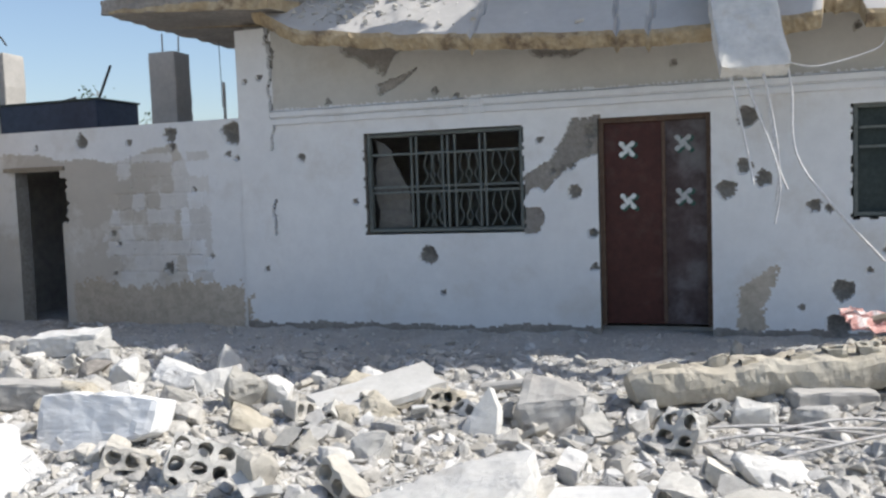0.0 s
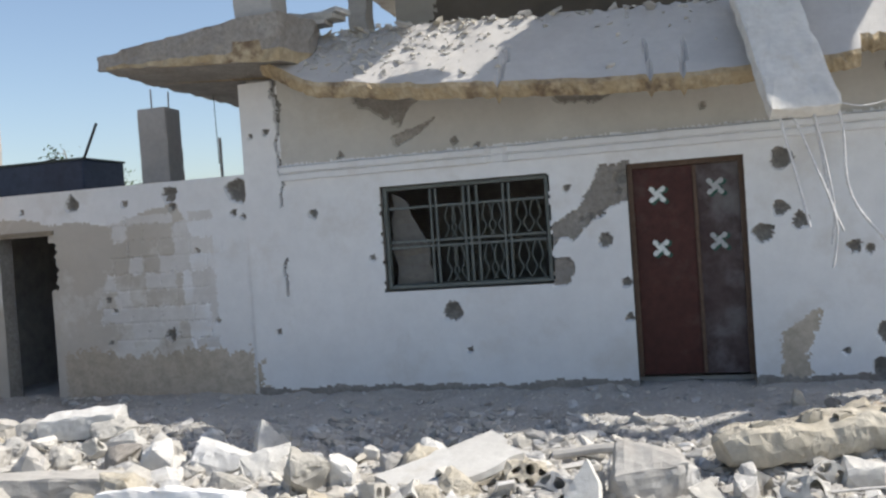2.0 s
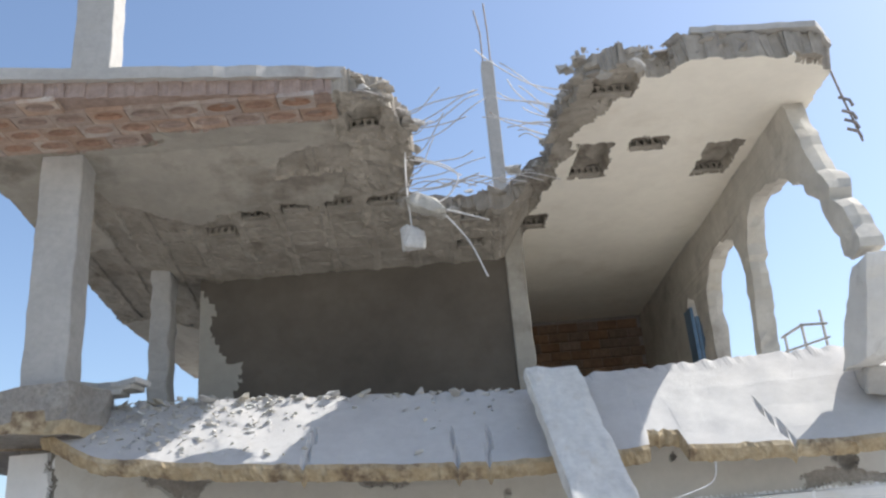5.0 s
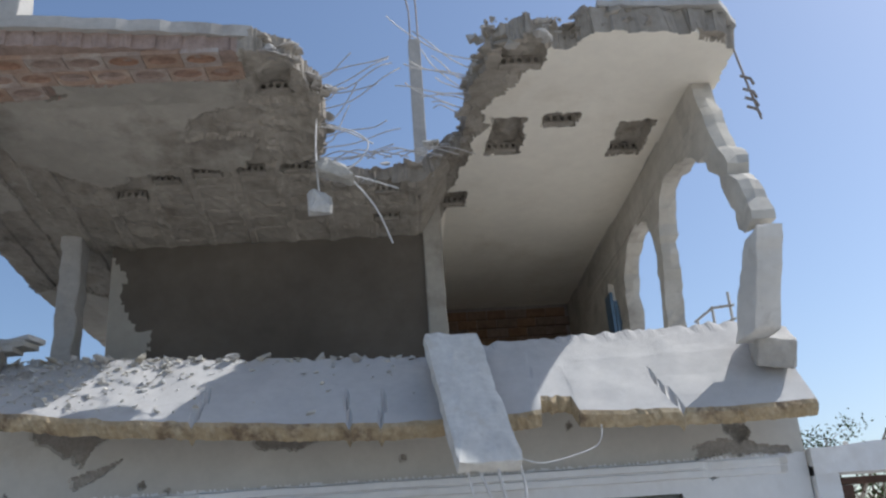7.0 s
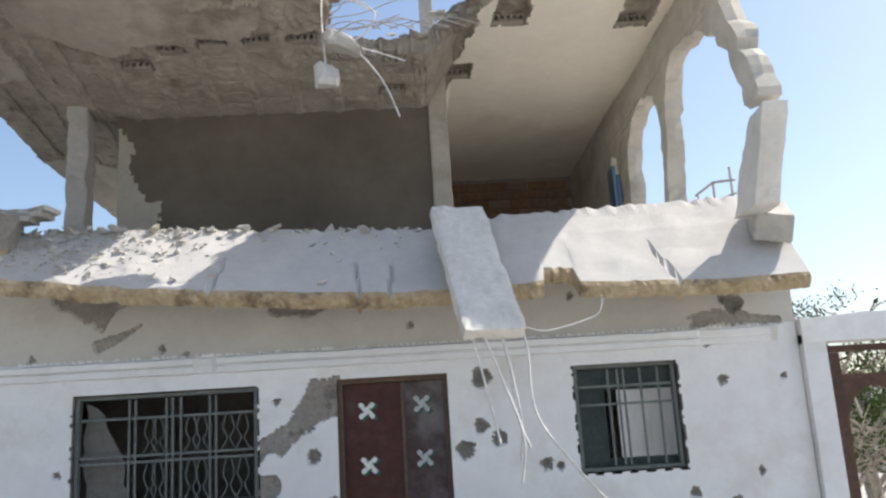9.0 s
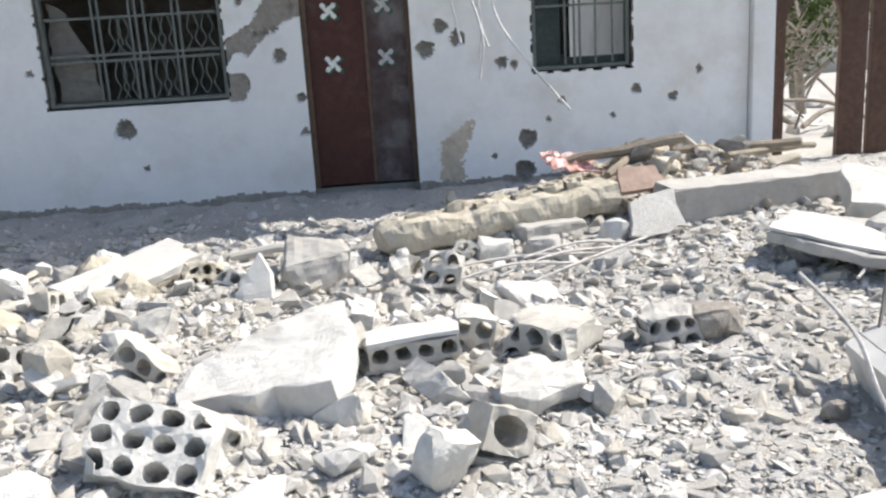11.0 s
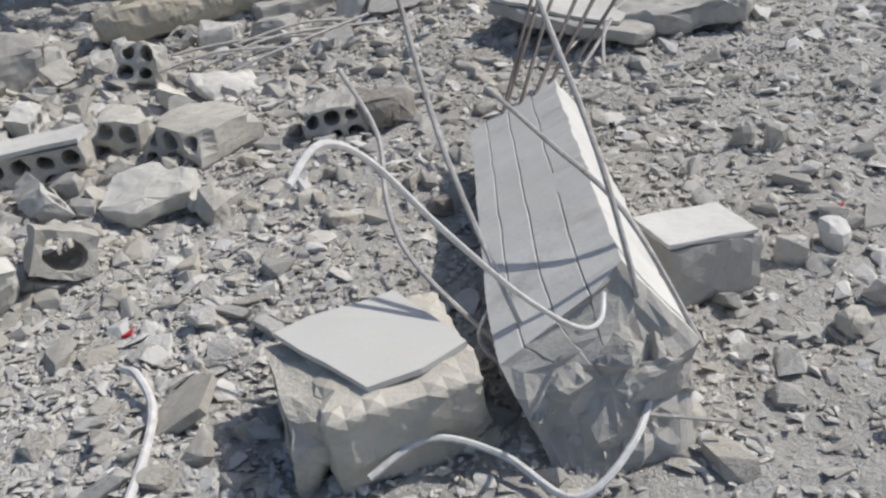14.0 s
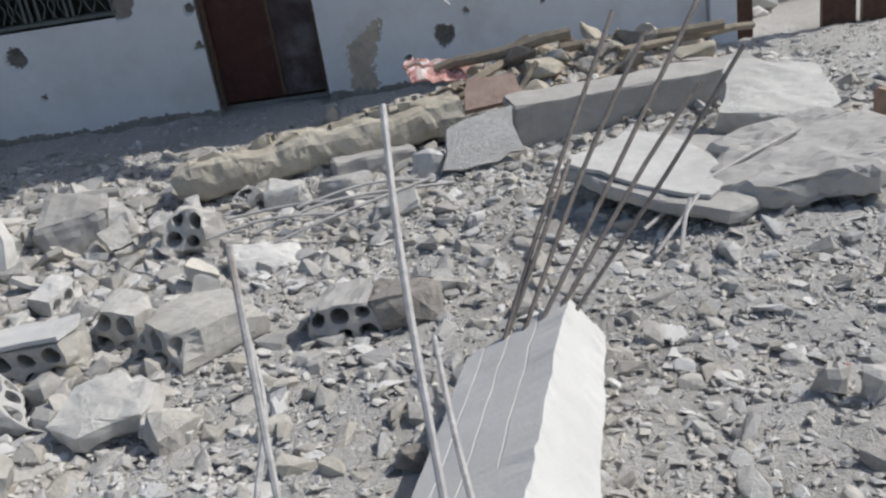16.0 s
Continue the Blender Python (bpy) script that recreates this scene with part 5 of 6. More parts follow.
for k, (x, y, sx, sy, sz, m, rx, ry, rz) in enumerate(((0.9, -3.2, 0.5, 0.36, 0.28, "white_chunk", 10, 8, 20), (1.85, -2.85, 0.2, 0.16, 0.2, "white_chunk", 0, 20, 0), (1.75, -3.72, 0.3, 0.22, 0.34, "hollow", 20, 10, 40), (1.95, -3.6, 0.2, 0.2, 0.26, "white_chunk", 0, 0, 10),
                                                     (0.15, -3.3, 0.24, 0.2, 0.3, "render", 0, 10, 60), (0.42, -3.3, 0.24, 0.2, 0.3, "white_chunk", 14, 0, 30), (0.62, -3.55, 0.3, 0.2, 0.16, "white_chunk", 20, -20, 10), (-1.6, -2.5, 0.3, 0.24, 0.24, "concrete", 0, 20, 30),
                                                     (-1.25, -2.6, 0.22, 0.2, 0.26, "concrete", 20, 0, 60), (-1.0, -3.3, 0.34, 0.24, 0.3, "concrete", 16, 0, 15), (-0.55, -3.4, 0.26, 0.2, 0.24, "concrete", 0, 30, 15), (0.1, -4.55, 0.3, 0.22, 0.36, "white_chunk", 10, 10, 40),
                                                     (1.25, -3.75, 0.3, 0.24, 0.16, "hollow", 0, 10, 20), (2.15, -4.3, 0.3, 0.2, 0.18, "yellow_conc", 10, 16, 30), (2.75, -4.25, 0.26, 0.22, 0.16, "rubble", 0, 6, 10), (3.05, -4.55, 0.22, 0.18, 0.22, "hollow", 0, 26, 60),
                                                     (2.7, -5.2, 0.26, 0.2, 0.34, "rubble", 10, 8, 60), (4.05, -3.45, 0.26, 0.2, 0.24, "hollow", 10, 0, 60), (4.35, -3.6, 0.2, 0.16, 0.2, "rubble", 0, 0, 60), (5.05, -3.3, 0.34, 0.2, 0.2, "white_chunk", 4, 0, 10),
                                                     (5.45, -3.25, 0.42, 0.2, 0.16, "hollow", 0, 6, 16), (5.95, -3.2, 0.26, 0.2, 0.24, "white_chunk", 14, 14, 40), (5.15, -4.2, 0.42, 0.3, 0.14, "white_chunk", 4, 4, 20), (5.75, -3.45, 0.34, 0.24, 0.16, "rubble", 0, 8, 10),
                                                     (4.05, -5.75, 0.2, 0.18, 0.2, "white_chunk", 10, 30, 30), (3.75, -6.4, 0.3, 0.2, 0.2, "white_chunk", 20, 14, 40), (5.15, -5.75, 0.2, 0.12, 0.16, "hollow", 0, 20, 60), (2.9, -6.2, 0.26, 0.2, 0.2, "hollow", 0, 10, 10),
                                                     (7.32, -5.88, 0.11, 0.09, 0.13, "concrete", 0, 10, 30), (7.42, -5.92, 0.10, 0.09, 0.14, "rubble", 10, 0, 30), (7.2, -6.72, 0.13, 0.10, 0.13, "white_chunk", 0, 10, 30), (7.02, -6.78, 0.12, 0.11, 0.13, "rubble", 0, 10, 70),
                                                     (7.4, -6.22, 0.13, 0.09, 0.07, "hollow", 0, 10, 150), (6.0, -6.0, 0.12, 0.1, 0.1, "render", 0, 0, 0), (5.15, -6.55, 0.12, 0.10, 0.10, "rubble", 0, 0, 30), (4.4, -6.85, 0.2, 0.16, 0.1, "rubble", 8, 0, 10), (7.0, -7.15, 0.14, 0.12, 0.1, "rubble", 0, 6, 44), (7.15, -7.05, 0.1, 0.1, 0.1, "concrete", 0, 6, 14))):
    bm = weather(stone_bm((sx, sy, sz), 60 + k, 18, 0.8), 0.04, 0.014, k)
    piece("broken_stone", bm, m, at_pose(x, y, gz(x, y) + sz * 0.30, rx, ry, rz), "angular broken masonry piece in the rubble", "stone", "broken stones")

# ---- pieces close to the camera's way ----
cube = thing("wall_corner_block", (5.62, -7.16, -0.14), "square block of wall with tile on top, holes in its side", "block", turn=(3, -2, 7))
part("block_body", weather(box((0.40, 0.42, 0.25), (0.06, 0, 0.125)), 0.035, 0.018, 8), "side_plaster", cube)
part("hollow_side", hollow_block(0.36, 0.23, 0.12, 3, 2, 0.74, 20, 0.01), "hollow", cube, at=pose(-0.17, 0.0, 0.12, 0, 0, -90))
part("tile", slab_piece([(-0.20, 0.16), (-0.02, -0.15), (0.12, -0.14), (0.25, -0.09), (0.14, 0.20), (-0.1, 0.19)], 0.018, 30, 0.003, 2, 0.008), "tile", cube, "pale square tile", Matrix.Translation((0.0, 0.0, 0.255)))
blk = thing("solid_block", (6.70, -6.75, -0.16), "pale building block with a tiled top", "block", turn=(-4, 3, 6))
part("block_body", weather(box((0.33, 0.25, 0.21), (0, 0, 0.105)), 0.035, 0.012, 9), "concrete", blk)
part("top_layer", weather(box((0.31, 0.24, 0.02), (-0.01, 0.0, 0.218)), 0.03, 0.004, 10), "pale_conc", blk)

col = thing("column_fragment", (0, 0, 0), "snapped grey concrete column with form marks and bent bars", "column")
FAR = [(6.20, 0.07), (6.55, 0.25), (6.66, 0.10), (6.58, -0.16), (6.28, -0.18)]
NEAR = [(5.93, 0.12), (6.27, 0.29), (6.43, 0.10), (6.36, -0.18), (6.05, -0.20)]
bm = bmesh.new()
rings = []
STEPS = 40
for i in range(STEPS + 1):
    t = i / STEPS
    ring = []
    for k in range(5):
        (ax, az), (bx, bz) = FAR[k], FAR[(k + 1) % 5]
        (cx, cz), (dx, dz) = NEAR[k], NEAR[(k + 1) % 5]
        for j, u in enumerate([0, 0.18, 0.19, 0.20, 0.43, 0.44, 0.45, 0.71, 0.72, 0.73] if k == 0 else [0, 0.2, 0.4, 0.6, 0.8]):
            x, z = (ax + (bx - ax) * u) * (1 - t) + (cx + (dx - cx) * u) * t, (az + (bz - az) * u) * (1 - t) + (cz + (dz - cz) * u) * t
            ragged = 0.05 * noise.noise(Vector((x * 9, z * 9, 1))) + 0.03 * noise.noise(Vector((x * 31, z * 31, 1))) if i in (0, STEPS) else 0
            skew = -0.55 * (0.3 - z) * max(0, t - 0.88) / 0.12
            p = Vector((x, -5.73 - 1.50 * t + ragged + skew, z))
            groove = 0.008 if (k == 0 and j in (2, 5, 8) and noise.noise(Vector((t * 6, j, 0))) > -0.4) else 0.0
            p += noise.noise_vector(p * 7) * 0.006 - Vector((-0.55, 0, 0.8)) * groove
            if k in (1, 2) and j in (0, 4):
                p += noise.noise_vector(p * 22) * 0.009
            ring.append(bm.verts.new(p))
    rings.append(ring)
n = len(rings[0])
for a, b in zip(rings, rings[1:]):
    for j in range(n):
        bm.faces.new((a[j], a[(j + 1) % n], b[(j + 1) % n], b[j]))
# Broken ends in darker concrete, which carries the near end's shade as colour.
for ring, out in ((rings[0], 0.02), (rings[-1], -0.05)):
    mid = sum((v.co for v in ring), Vector()) / n
    base = [v.co.copy() for v in ring]
    for f in (0.90, 0.80, 0.68, 0.55, 0.42, 0.28, 0.14):
        inner = []
        for co in base:
            p = mid + (co - mid) * f
            d = noise.noise(p * 13) * 0.03 + noise.noise(p * 34) * 0.018
            inner.append(bm.verts.new(p + Vector((0, d + out * (1 - f), 0))))
        for q in range(n):
            bm.faces.new((ring[q], ring[(q + 1) % n], inner[(q + 1) % n], inner[q])).material_index = 1
        ring = inner
    c0 = bm.verts.new(sum((v.co for v in ring), Vector()) / n)
    for q in range(n):
        bm.faces.new((ring[q], ring[(q + 1) % n], c0)).material_index = 1
bmesh.ops.recalc_face_normals(bm, faces=bm.faces)
part("column_body", bm, ["pale_conc", "concrete"], col)
for k, (x, y, z, w) in enumerate(((6.30, -7.39, 0.02, 0.22), (6.14, -7.38, -0.07, 0.24), (6.24, -7.40, -0.12, 0.24), (6.36, -7.36, -0.10, 0.18), (6.08, -7.36, 0.06, 0.15), (6.22, -7.37, 0.13, 0.16))):
    part("broken_end", weather(stone_bm((w, w * 0.5, w * 0.8), 240 + k, 20, 0.6), 0.022, 0.011, k), "concrete", col, "" if k else "rough broken concrete at the snapped end", at_pose(x, y, z, 14 * k, 9 * k - 20, 25 * k))
re = random.Random(17)
for k in range(34):
    x, z, w = re.uniform(6.0, 6.4), re.uniform(-0.17, 0.16), re.uniform(0.05, 0.12)
    y = -7.23 - 0.55 * (0.3 - z) + re.uniform(-0.01, 0.03)
    part("broken_end", weather(stone_bm((w, w * 0.7, w * 0.8), 840 + k, 16, 0.6), 0.02, 0.008, k), "concrete", col, at=at_pose(x, y, z, re.uniform(-40, 40), re.uniform(-40, 40), re.uniform(0, 360)))
for a, b, c in (((6.3, -5.80, 0.08), (6.55, -5.5, 0.55), (6.83, -5.22, 1.05)), ((6.38, -5.80, 0.14), (6.66, -5.5, 0.6), (6.92, -5.3, 0.98)), ((6.44, -5.8, 0.18), (6.78, -5.52, 0.62), (7.10, -5.27, 1.05)), ((6.5, -5.78, 0.2), (6.85, -5.55, 0.6), (7.06, -5.45, 0.82)), ((6.56, -5.76, 0.2), (6.9, -5.66, 0.6), (7.16, -5.58, 0.94)), ((6.28, -5.8, 0.04), (6.5, -5.6, 0.42), (6.62, -5.45, 0.62))):
    part("bent_bar", tube(smooth_path([a, b, c], 4), 0.008, 6), "rebar_dark", col, "thin rusty bar")
BARS = [[(6.29, -7.30, 0.22), (6.25, -7.12, 0.53), (6.20, -6.78, 0.86), (6.18, -6.52, 1.10)], [(6.08, -7.38, -0.05), (5.97, -7.12, 0.28), (5.90, -6.88, 0.55), (5.853, -6.68, 0.90)],
        [(6.08, -7.24, -0.06), (5.83, -6.83, 0.10), (5.76, -6.69, 0.25), (5.77, -6.49, 0.42), (5.69, -6.27, 0.57)], [(6.44, -7.34, 0.08), (6.32, -7.12, 0.36), (6.24, -6.73, 0.41), (6.17, -6.25, 0.43)]]
for pts in BARS:
    part("bent_bar", tube(smooth_path(pts, 6), 0.0078, 7), "rebar", col, "pale dusty steel bar")
for pts in ([(6.02, -7.3, 0.0), (5.92, -7.15, 0.06), (5.98, -7.08, 0.12), (6.08, -7.12, 0.12)], [(6.0, -7.34, -0.05), (6.2, -7.42, -0.02), (6.45, -7.5, -0.04)], [(6.03, -7.3, 0.02), (6.04, -7.42, -0.08)]):
    part("tie_wire", tube(smooth_path(pts, 5), 0.006, 5), "rebar", col)
piece("conduit", tube(smooth_path([(5.55, -7.91, 0.92), (5.60, -7.82, 0.935), (5.67, -7.73, 0.86), (5.78, -7.67, 0.69), (5.94, -7.55, 0.45), (6.08, -7.47, 0.29), (6.15, -7.42, 0.26), (6.19, -7.33, 0.27)], 6), 0.0062, 8), "cable", Matrix.Identity(4), "pale conduit springing up from the column", "conduit", "conduits")
piece("conduit", tube(smooth_path([(5.58, -7.42, -0.07), (5.74, -7.37, -0.03), (5.9, -7.44, -0.06), (6.03, -7.60, -0.08), (6.2, -7.52, -0.02), (6.33, -7.32, 0.0)], 6), 0.0095, 8), "cable", Matrix.Identity(4), "white conduit looped on the ground", "conduit", "conduits")
piece("conduit", tube(smooth_path([(4.93, -6.80, -0.06), (4.98, -6.86, -0.05), (5.03, -7.01, -0.08), (5.0, -7.3, -0.1), (4.92, -7.62, -0.1)], 6), 0.013, 8), "cable", Matrix.Identity(4), "white conduit coming out of the gravel", "conduit", "conduits")
for k, (a, b, c) in enumerate((((5.0, -3.9, -0.02), (5.45, -3.7, 0.05), (6.1, -3.5, 0.0)), ((4.75, -3.95, 0), (5.1, -3.85, 0.04), (5.5, -3.8, 0)), ((5.2, -3.65, 0.02), (5.6, -3.5, 0.06), (5.95, -3.45, 0.02)), ((5.1, -4.15, -0.02), (5.5, -4.0, 0.06), (6.0, -3.75, 0.12)),
                              ((4.8, -3.7, 0.02), (5.2, -3.62, 0.03), (5.7, -3.6, 0.0)), ((7.0, -4.5, -0.04), (7.4, -4.2, 0.08), (7.9, -3.9, 0.16)), ((7.0, -4.75, -0.06), (7.15, -4.62, 0.04), (7.25, -4.5, 0.1)), ((7.1, -4.8, -0.06), (7.15, -4.65, 0.03), (7.2, -4.55, 0.1)))):
    piece("loose_bar", tube(smooth_path([a, b, c], 4), 0.010, 6), "rebar", Matrix.Identity(4), "loose steel bar lying across the rubble", "steel bar", "loose bars")
for x, y, s in ((4.88, -6.50, 0.03), (7.41, -5.73, 0.028), (7.38, -6.48, 0.02)):
    piece("red_scrap", roughen(stone_bm((s * 1.6, s, s), 90, 10), 0.004, 30), "red", at_pose(x, y, gz(x, y) + s * 0.5), "small red plastic scrap", "scrap", "red scraps")

# ---- debris on the balcony and the roof ----
rd = random.Random(12)
for k in range(70):
    if k < 46:
        x = rd.uniform(0.6, 4.6)
        y, z = rd.uniform(-0.02, 0.3), float(np.interp(x, *zip(*REAR))) + rd.uniform(-0.05, 0.02)
        s = rd.uniform(0.06, 0.16)
    elif k < 60:
        x, y = rd.uniform(-1.55, 0.3), rd.uniform(-0.7, -0.1)
        z, s = 3.70 + 0.11 * (x + 1.14), rd.uniform(0.05, 0.16)
    else:
        x, y = rd.uniform(0.1, 0.6), rd.uniform(-0.2, 0.1)
        z, s = 3.80 + rd.uniform(-0.06, 0.10), rd.uniform(0.18, 0.42)
    bm = stone_bm((s, s * rd.uniform(0.5, 0.9), s * rd.uniform(0.2, 0.5)), 500 + k, 12, 0.8)
    piece("balcony_stone", bm, rd.choice(["rubble", "hollow", "concrete", "yellow_conc"]), at_pose(x, y, z, rd.uniform(-25, 25), rd.uniform(-25, 25), rd.uniform(0, 360)), "flat broken masonry lying on the balcony edge", "stone", "balcony debris")
for k, (x, y, z, w, d, rz) in enumerate(((0.42, -0.10, 3.84, 0.62, 0.34, 8), (0.60, -0.04, 3.90, 0.50, 0.28, -6), (0.36, -0.02, 3.95, 0.58, 0.26, 14), (0.72, 0.02, 3.965, 0.34, 0.24, -20), (0.20, 0.0, 3.885, 0.40, 0.30, 3))):
    bm = slab_piece([(-w / 2, -d / 2), (w * 0.46, -d * 0.42), (w / 2, d / 2), (-w * 0.4, d * 0.46)], 0.05, 40 + k, 0.012, 2, 0.03)
    piece("broken_plate", bm, ("concrete", "hollow")[k % 2], at_pose(x, y, z, 4 - 3 * k, 3 * (k % 3) - 4, rz), "thin broken concrete plate stacked by the column foot", "plate", "broken plates")
piece("parapet_block", weather(box((0.36, 0.62, 0.28), (0, 0, 0), 0.02), 0.045, 0.016, 3), "concrete", at_pose(8.1, -0.42, 3.42, 28, 10, -12), "tilted block on the balcony corner", "block")
piece("roof_block", roughen(box((0.26, 0.2, 0.2), (0, 0, 0), 0.01), 0.015, 8, 12, 3), "yellow_conc", at_pose(-0.36, -1.1, 6.75, 0, 0, 8), "yellow block on the roof edge", "block")
for k in range(60):
    s = rd.uniform(0.06, 0.2)
    x = rd.choice([rd.uniform(-0.4, 3.6), rd.uniform(5.4, 7.8), rd.uniform(3.4, 5.6)])
    y = 1.0 + rd.uniform(-0.1, 0.25) if 3.7 < x < 5.3 else -1.35 + rd.uniform(0, 0.5)
    z = (6.66 if x < 3.2 or x > 6.7 else 6.58) - (0.22 * max(0, y + 0.6) if x < 4.9 else 0)
    piece("roof_stone", stone_bm((s, s * 0.8, s * 0.5), 700 + k, 12, 0.8), rd.choice(["concrete", "rubble"]), at_pose(x, y, z + s * 0.2, rd.uniform(-20, 20), rd.uniform(-20, 20), rd.uniform(0, 360)), "broken concrete on the roof edge", "stone", "roof debris")
# torn rim of the roof breach
EDGE = [(-0.70, -1.93), (0.2, -1.85), (1.1, -1.75), (2.6, -1.57), (3.3, -1.40), (3.5, -1.30), (3.76, -0.65), (3.74, 0.2), (3.5, 0.6), (3.82, 0.90), (4.3, 0.97), (4.9, 0.90), (5.34, 0.70), (5.38, -0.45), (5.52, -1.25), (5.87, -1.58), (6.28, -1.30), (6.50, -1.58), (7.1, -1.55)]
for k in range(130):
    t = rd.uniform(3.7, len(EDGE) - 1.001)
    a, q = Vector(EDGE[int(t)]), Vector(EDGE[int(t) + 1])
    x, y = a.lerp(q, t % 1)
    s = rd.uniform(0.10, 0.30)
    z = rd.uniform(6.36 if x > 3 else 6.48, 6.57) - float(sag(np.array(x), np.array(y)))
    bm = weather(stone_bm((s, s * rd.uniform(0.6, 1), s * rd.uniform(0.2, 0.45)), 1300 + k, 14, 0.85), 0.05, 0.014, k)
    part("broken_edge", bm, rd.choice(["concrete", "ceiling_bare", "ceiling_bare", "render"]), house, at=at_pose(x + rd.uniform(-0.05, 0.05), y + rd.uniform(0.02, 0.1), z, rd.uniform(-14, 14), rd.uniform(-14, 14), rd.uniform(0, 360)))
# bars sprouting from the torn roof edge, and two lumps hanging in them
tuft = thing("torn_bars", (0, 0, 0), "tufts of thin bent bars in the roof breach", "steel bar")
for k in range(26):
    left = k % 2 == 0
    x, y, z = (3.72, rd.uniform(-0.9, 0.6), 6.40) if left else (5.42, rd.uniform(-1.1, 0.5), 6.42)
    z -= 0.22 * max(0, y + 0.6) if left else 0
    dx = (1 if left else -1) * rd.uniform(0.3, 0.95)
    dz = rd.uniform(-0.05, 0.55)
    pts = [(x, y, z), (x + dx * 0.4, y - 0.03, z + dz * 0.2 + rd.uniform(-0.06, 0.06)), (x + dx * 0.8, y - 0.06, z + dz * 0.7), (x + dx, y - 0.05 + rd.uniform(-0.1, 0.1), z + dz)]
    part("thin_bar", tube(smooth_path(pts, 4), 0.007, 5), "rebar", tuft)
for k in range(7):
    x = 3.9 + k * 0.2
    part("thin_bar", tube(smooth_path([(x - 0.3, 0.72, 6.25), (x, 0.6, 6.27 + rd.uniform(-0.03, 0.06)), (x + 0.4, 0.66, 6.22)], 4), 0.008, 5), "rebar", tuft)
hang = thing("hanging_lumps", (0, 0, 0), "concrete lumps dangling on bars from the roof breach", "lump")
part("lump", weather(stone_bm((0.52, 0.3, 0.18), 81, 24, 0.8), 0.04, 0.016, 7), "hollow", hang, at=at_pose(3.88, -0.3, 5.58, 0, 22, 0))
part("lump", weather(stone_bm((0.28, 0.24, 0.28), 85, 40, 0.3), 0.04, 0.014, 7), "hollow", hang, at=at_pose(3.72, -0.3, 5.22))
for pts in ([(3.71, -0.25, 6.40), (3.69, -0.3, 5.9), (3.72, -0.3, 5.3)], [(3.8, -0.2, 6.2), (4.1, -0.3, 6.05), (4.25, -0.3, 5.9), (4.15, -0.3, 5.7), (4.0, -0.3, 5.6)], [(4.05, -0.3, 5.5), (4.3, -0.3, 5.15), (4.46, -0.3, 4.74)], [(3.7, -0.1, 6.25), (4.0, -0.2, 6.12), (4.3, -0.2, 5.95)], [(4.1, -0.3, 5.52), (4.3, -0.3, 5.45), (4.55, -0.1, 5.45)]):
    part("thin_bar", tube(smooth_path(pts, 5), 0.009, 5), "cable", hang)
part("thin_wire", tube(smooth_path([(8.0, -1.2, 6.35), (8.05, -1.2, 6.0), (8.1, -1.2, 5.7), (8.13, -1.2, 5.5)], 4), 0.012, 5), "rebar_dark", tuft)
for z in (5.95, 5.8, 5.7, 5.6):
    part("thin_wire", tube([(8.05 - 0.04, -1.2, z + 0.05), (8.1, -1.22, z), (8.13, -1.2, z - 0.06)], 0.016, 5), "rebar_dark", tuft)
piece("drain_wire", tube([(-0.75, 1.8, 6.0), (-0.78, 1.8, 3.7)], 0.012, 5), "black", Matrix.Identity(4), "loose wire hanging from the roof", "wire")

# ---- beyond the gate and behind the yard ----
def bare_tree(name, x, y, h, seed, leaves, label):
    rt = random.Random(seed)
    tree = thing(name, (x, y, gz(x, y) - 0.05), label, "tree")
    trunk = tube(smooth_path([(0, 0, 0), (rt.uniform(-0.1, 0.1), 0, h * 0.2), (rt.uniform(-0.2, 0.2), 0.1, h * 0.45)], 4), 0.09, 8, taper=0.05)
    limbs, tips = bmesh.new(), []
    for k in range(14):
        a, z = rt.uniform(0, 6.28), rt.uniform(0.12, 0.45) * h
        r = rt.uniform(0.4, 1.0) * h * 0.35
        p = [Vector((0, 0, z)), Vector((math.cos(a) * r * 0.5, math.sin(a) * r * 0.5, z + r * 0.45)), Vector((math.cos(a) * r, math.sin(a) * r, z + r * rt.uniform(0.5, 1.2)))]
        tube(smooth_path(p, 4), 0.035, 5, limbs, taper=0.012)
        for _ in range(5):
            q = p[1].lerp(p[2], rt.uniform(0.2, 1))
            e = q + Vector((rt.uniform(-1, 1), rt.uniform(-1, 1), rt.uniform(-0.3, 1))) * 0.4
            tube([q, q.lerp(e, 0.5) + Vector((0, 0, 0.03)), e], 0.010, 4, limbs, taper=0.004)
            tips.append(e)
    part("trunk", trunk, "bark", tree)
    part("branchwork", limbs, "bark", tree)
    vs, fs = [], []
    for _ in range(leaves):
        c = rt.choice(tips) + Vector([rt.gauss(0, 0.16) for _ in range(3)])
        d = Vector([rt.uniform(-1, 1) for _ in range(3)]).normalized()
        s = d.cross(Vector((0.3, 0.5, 0.8))).normalized()
        l = rt.uniform(0.03, 0.07)
        i = len(vs)
        vs += [tuple(c - d * l), tuple(c + s * l * 0.4), tuple(c + d * l), tuple(c - s * l * 0.4)]
        fs.append((i, i + 1, i + 2, i + 3))
    me = bpy.data.meshes.new("crown")
    me.from_pydata(vs, [], fs)
    me.materials.append(M["leaf"])
    part("crown", me, None, tree)


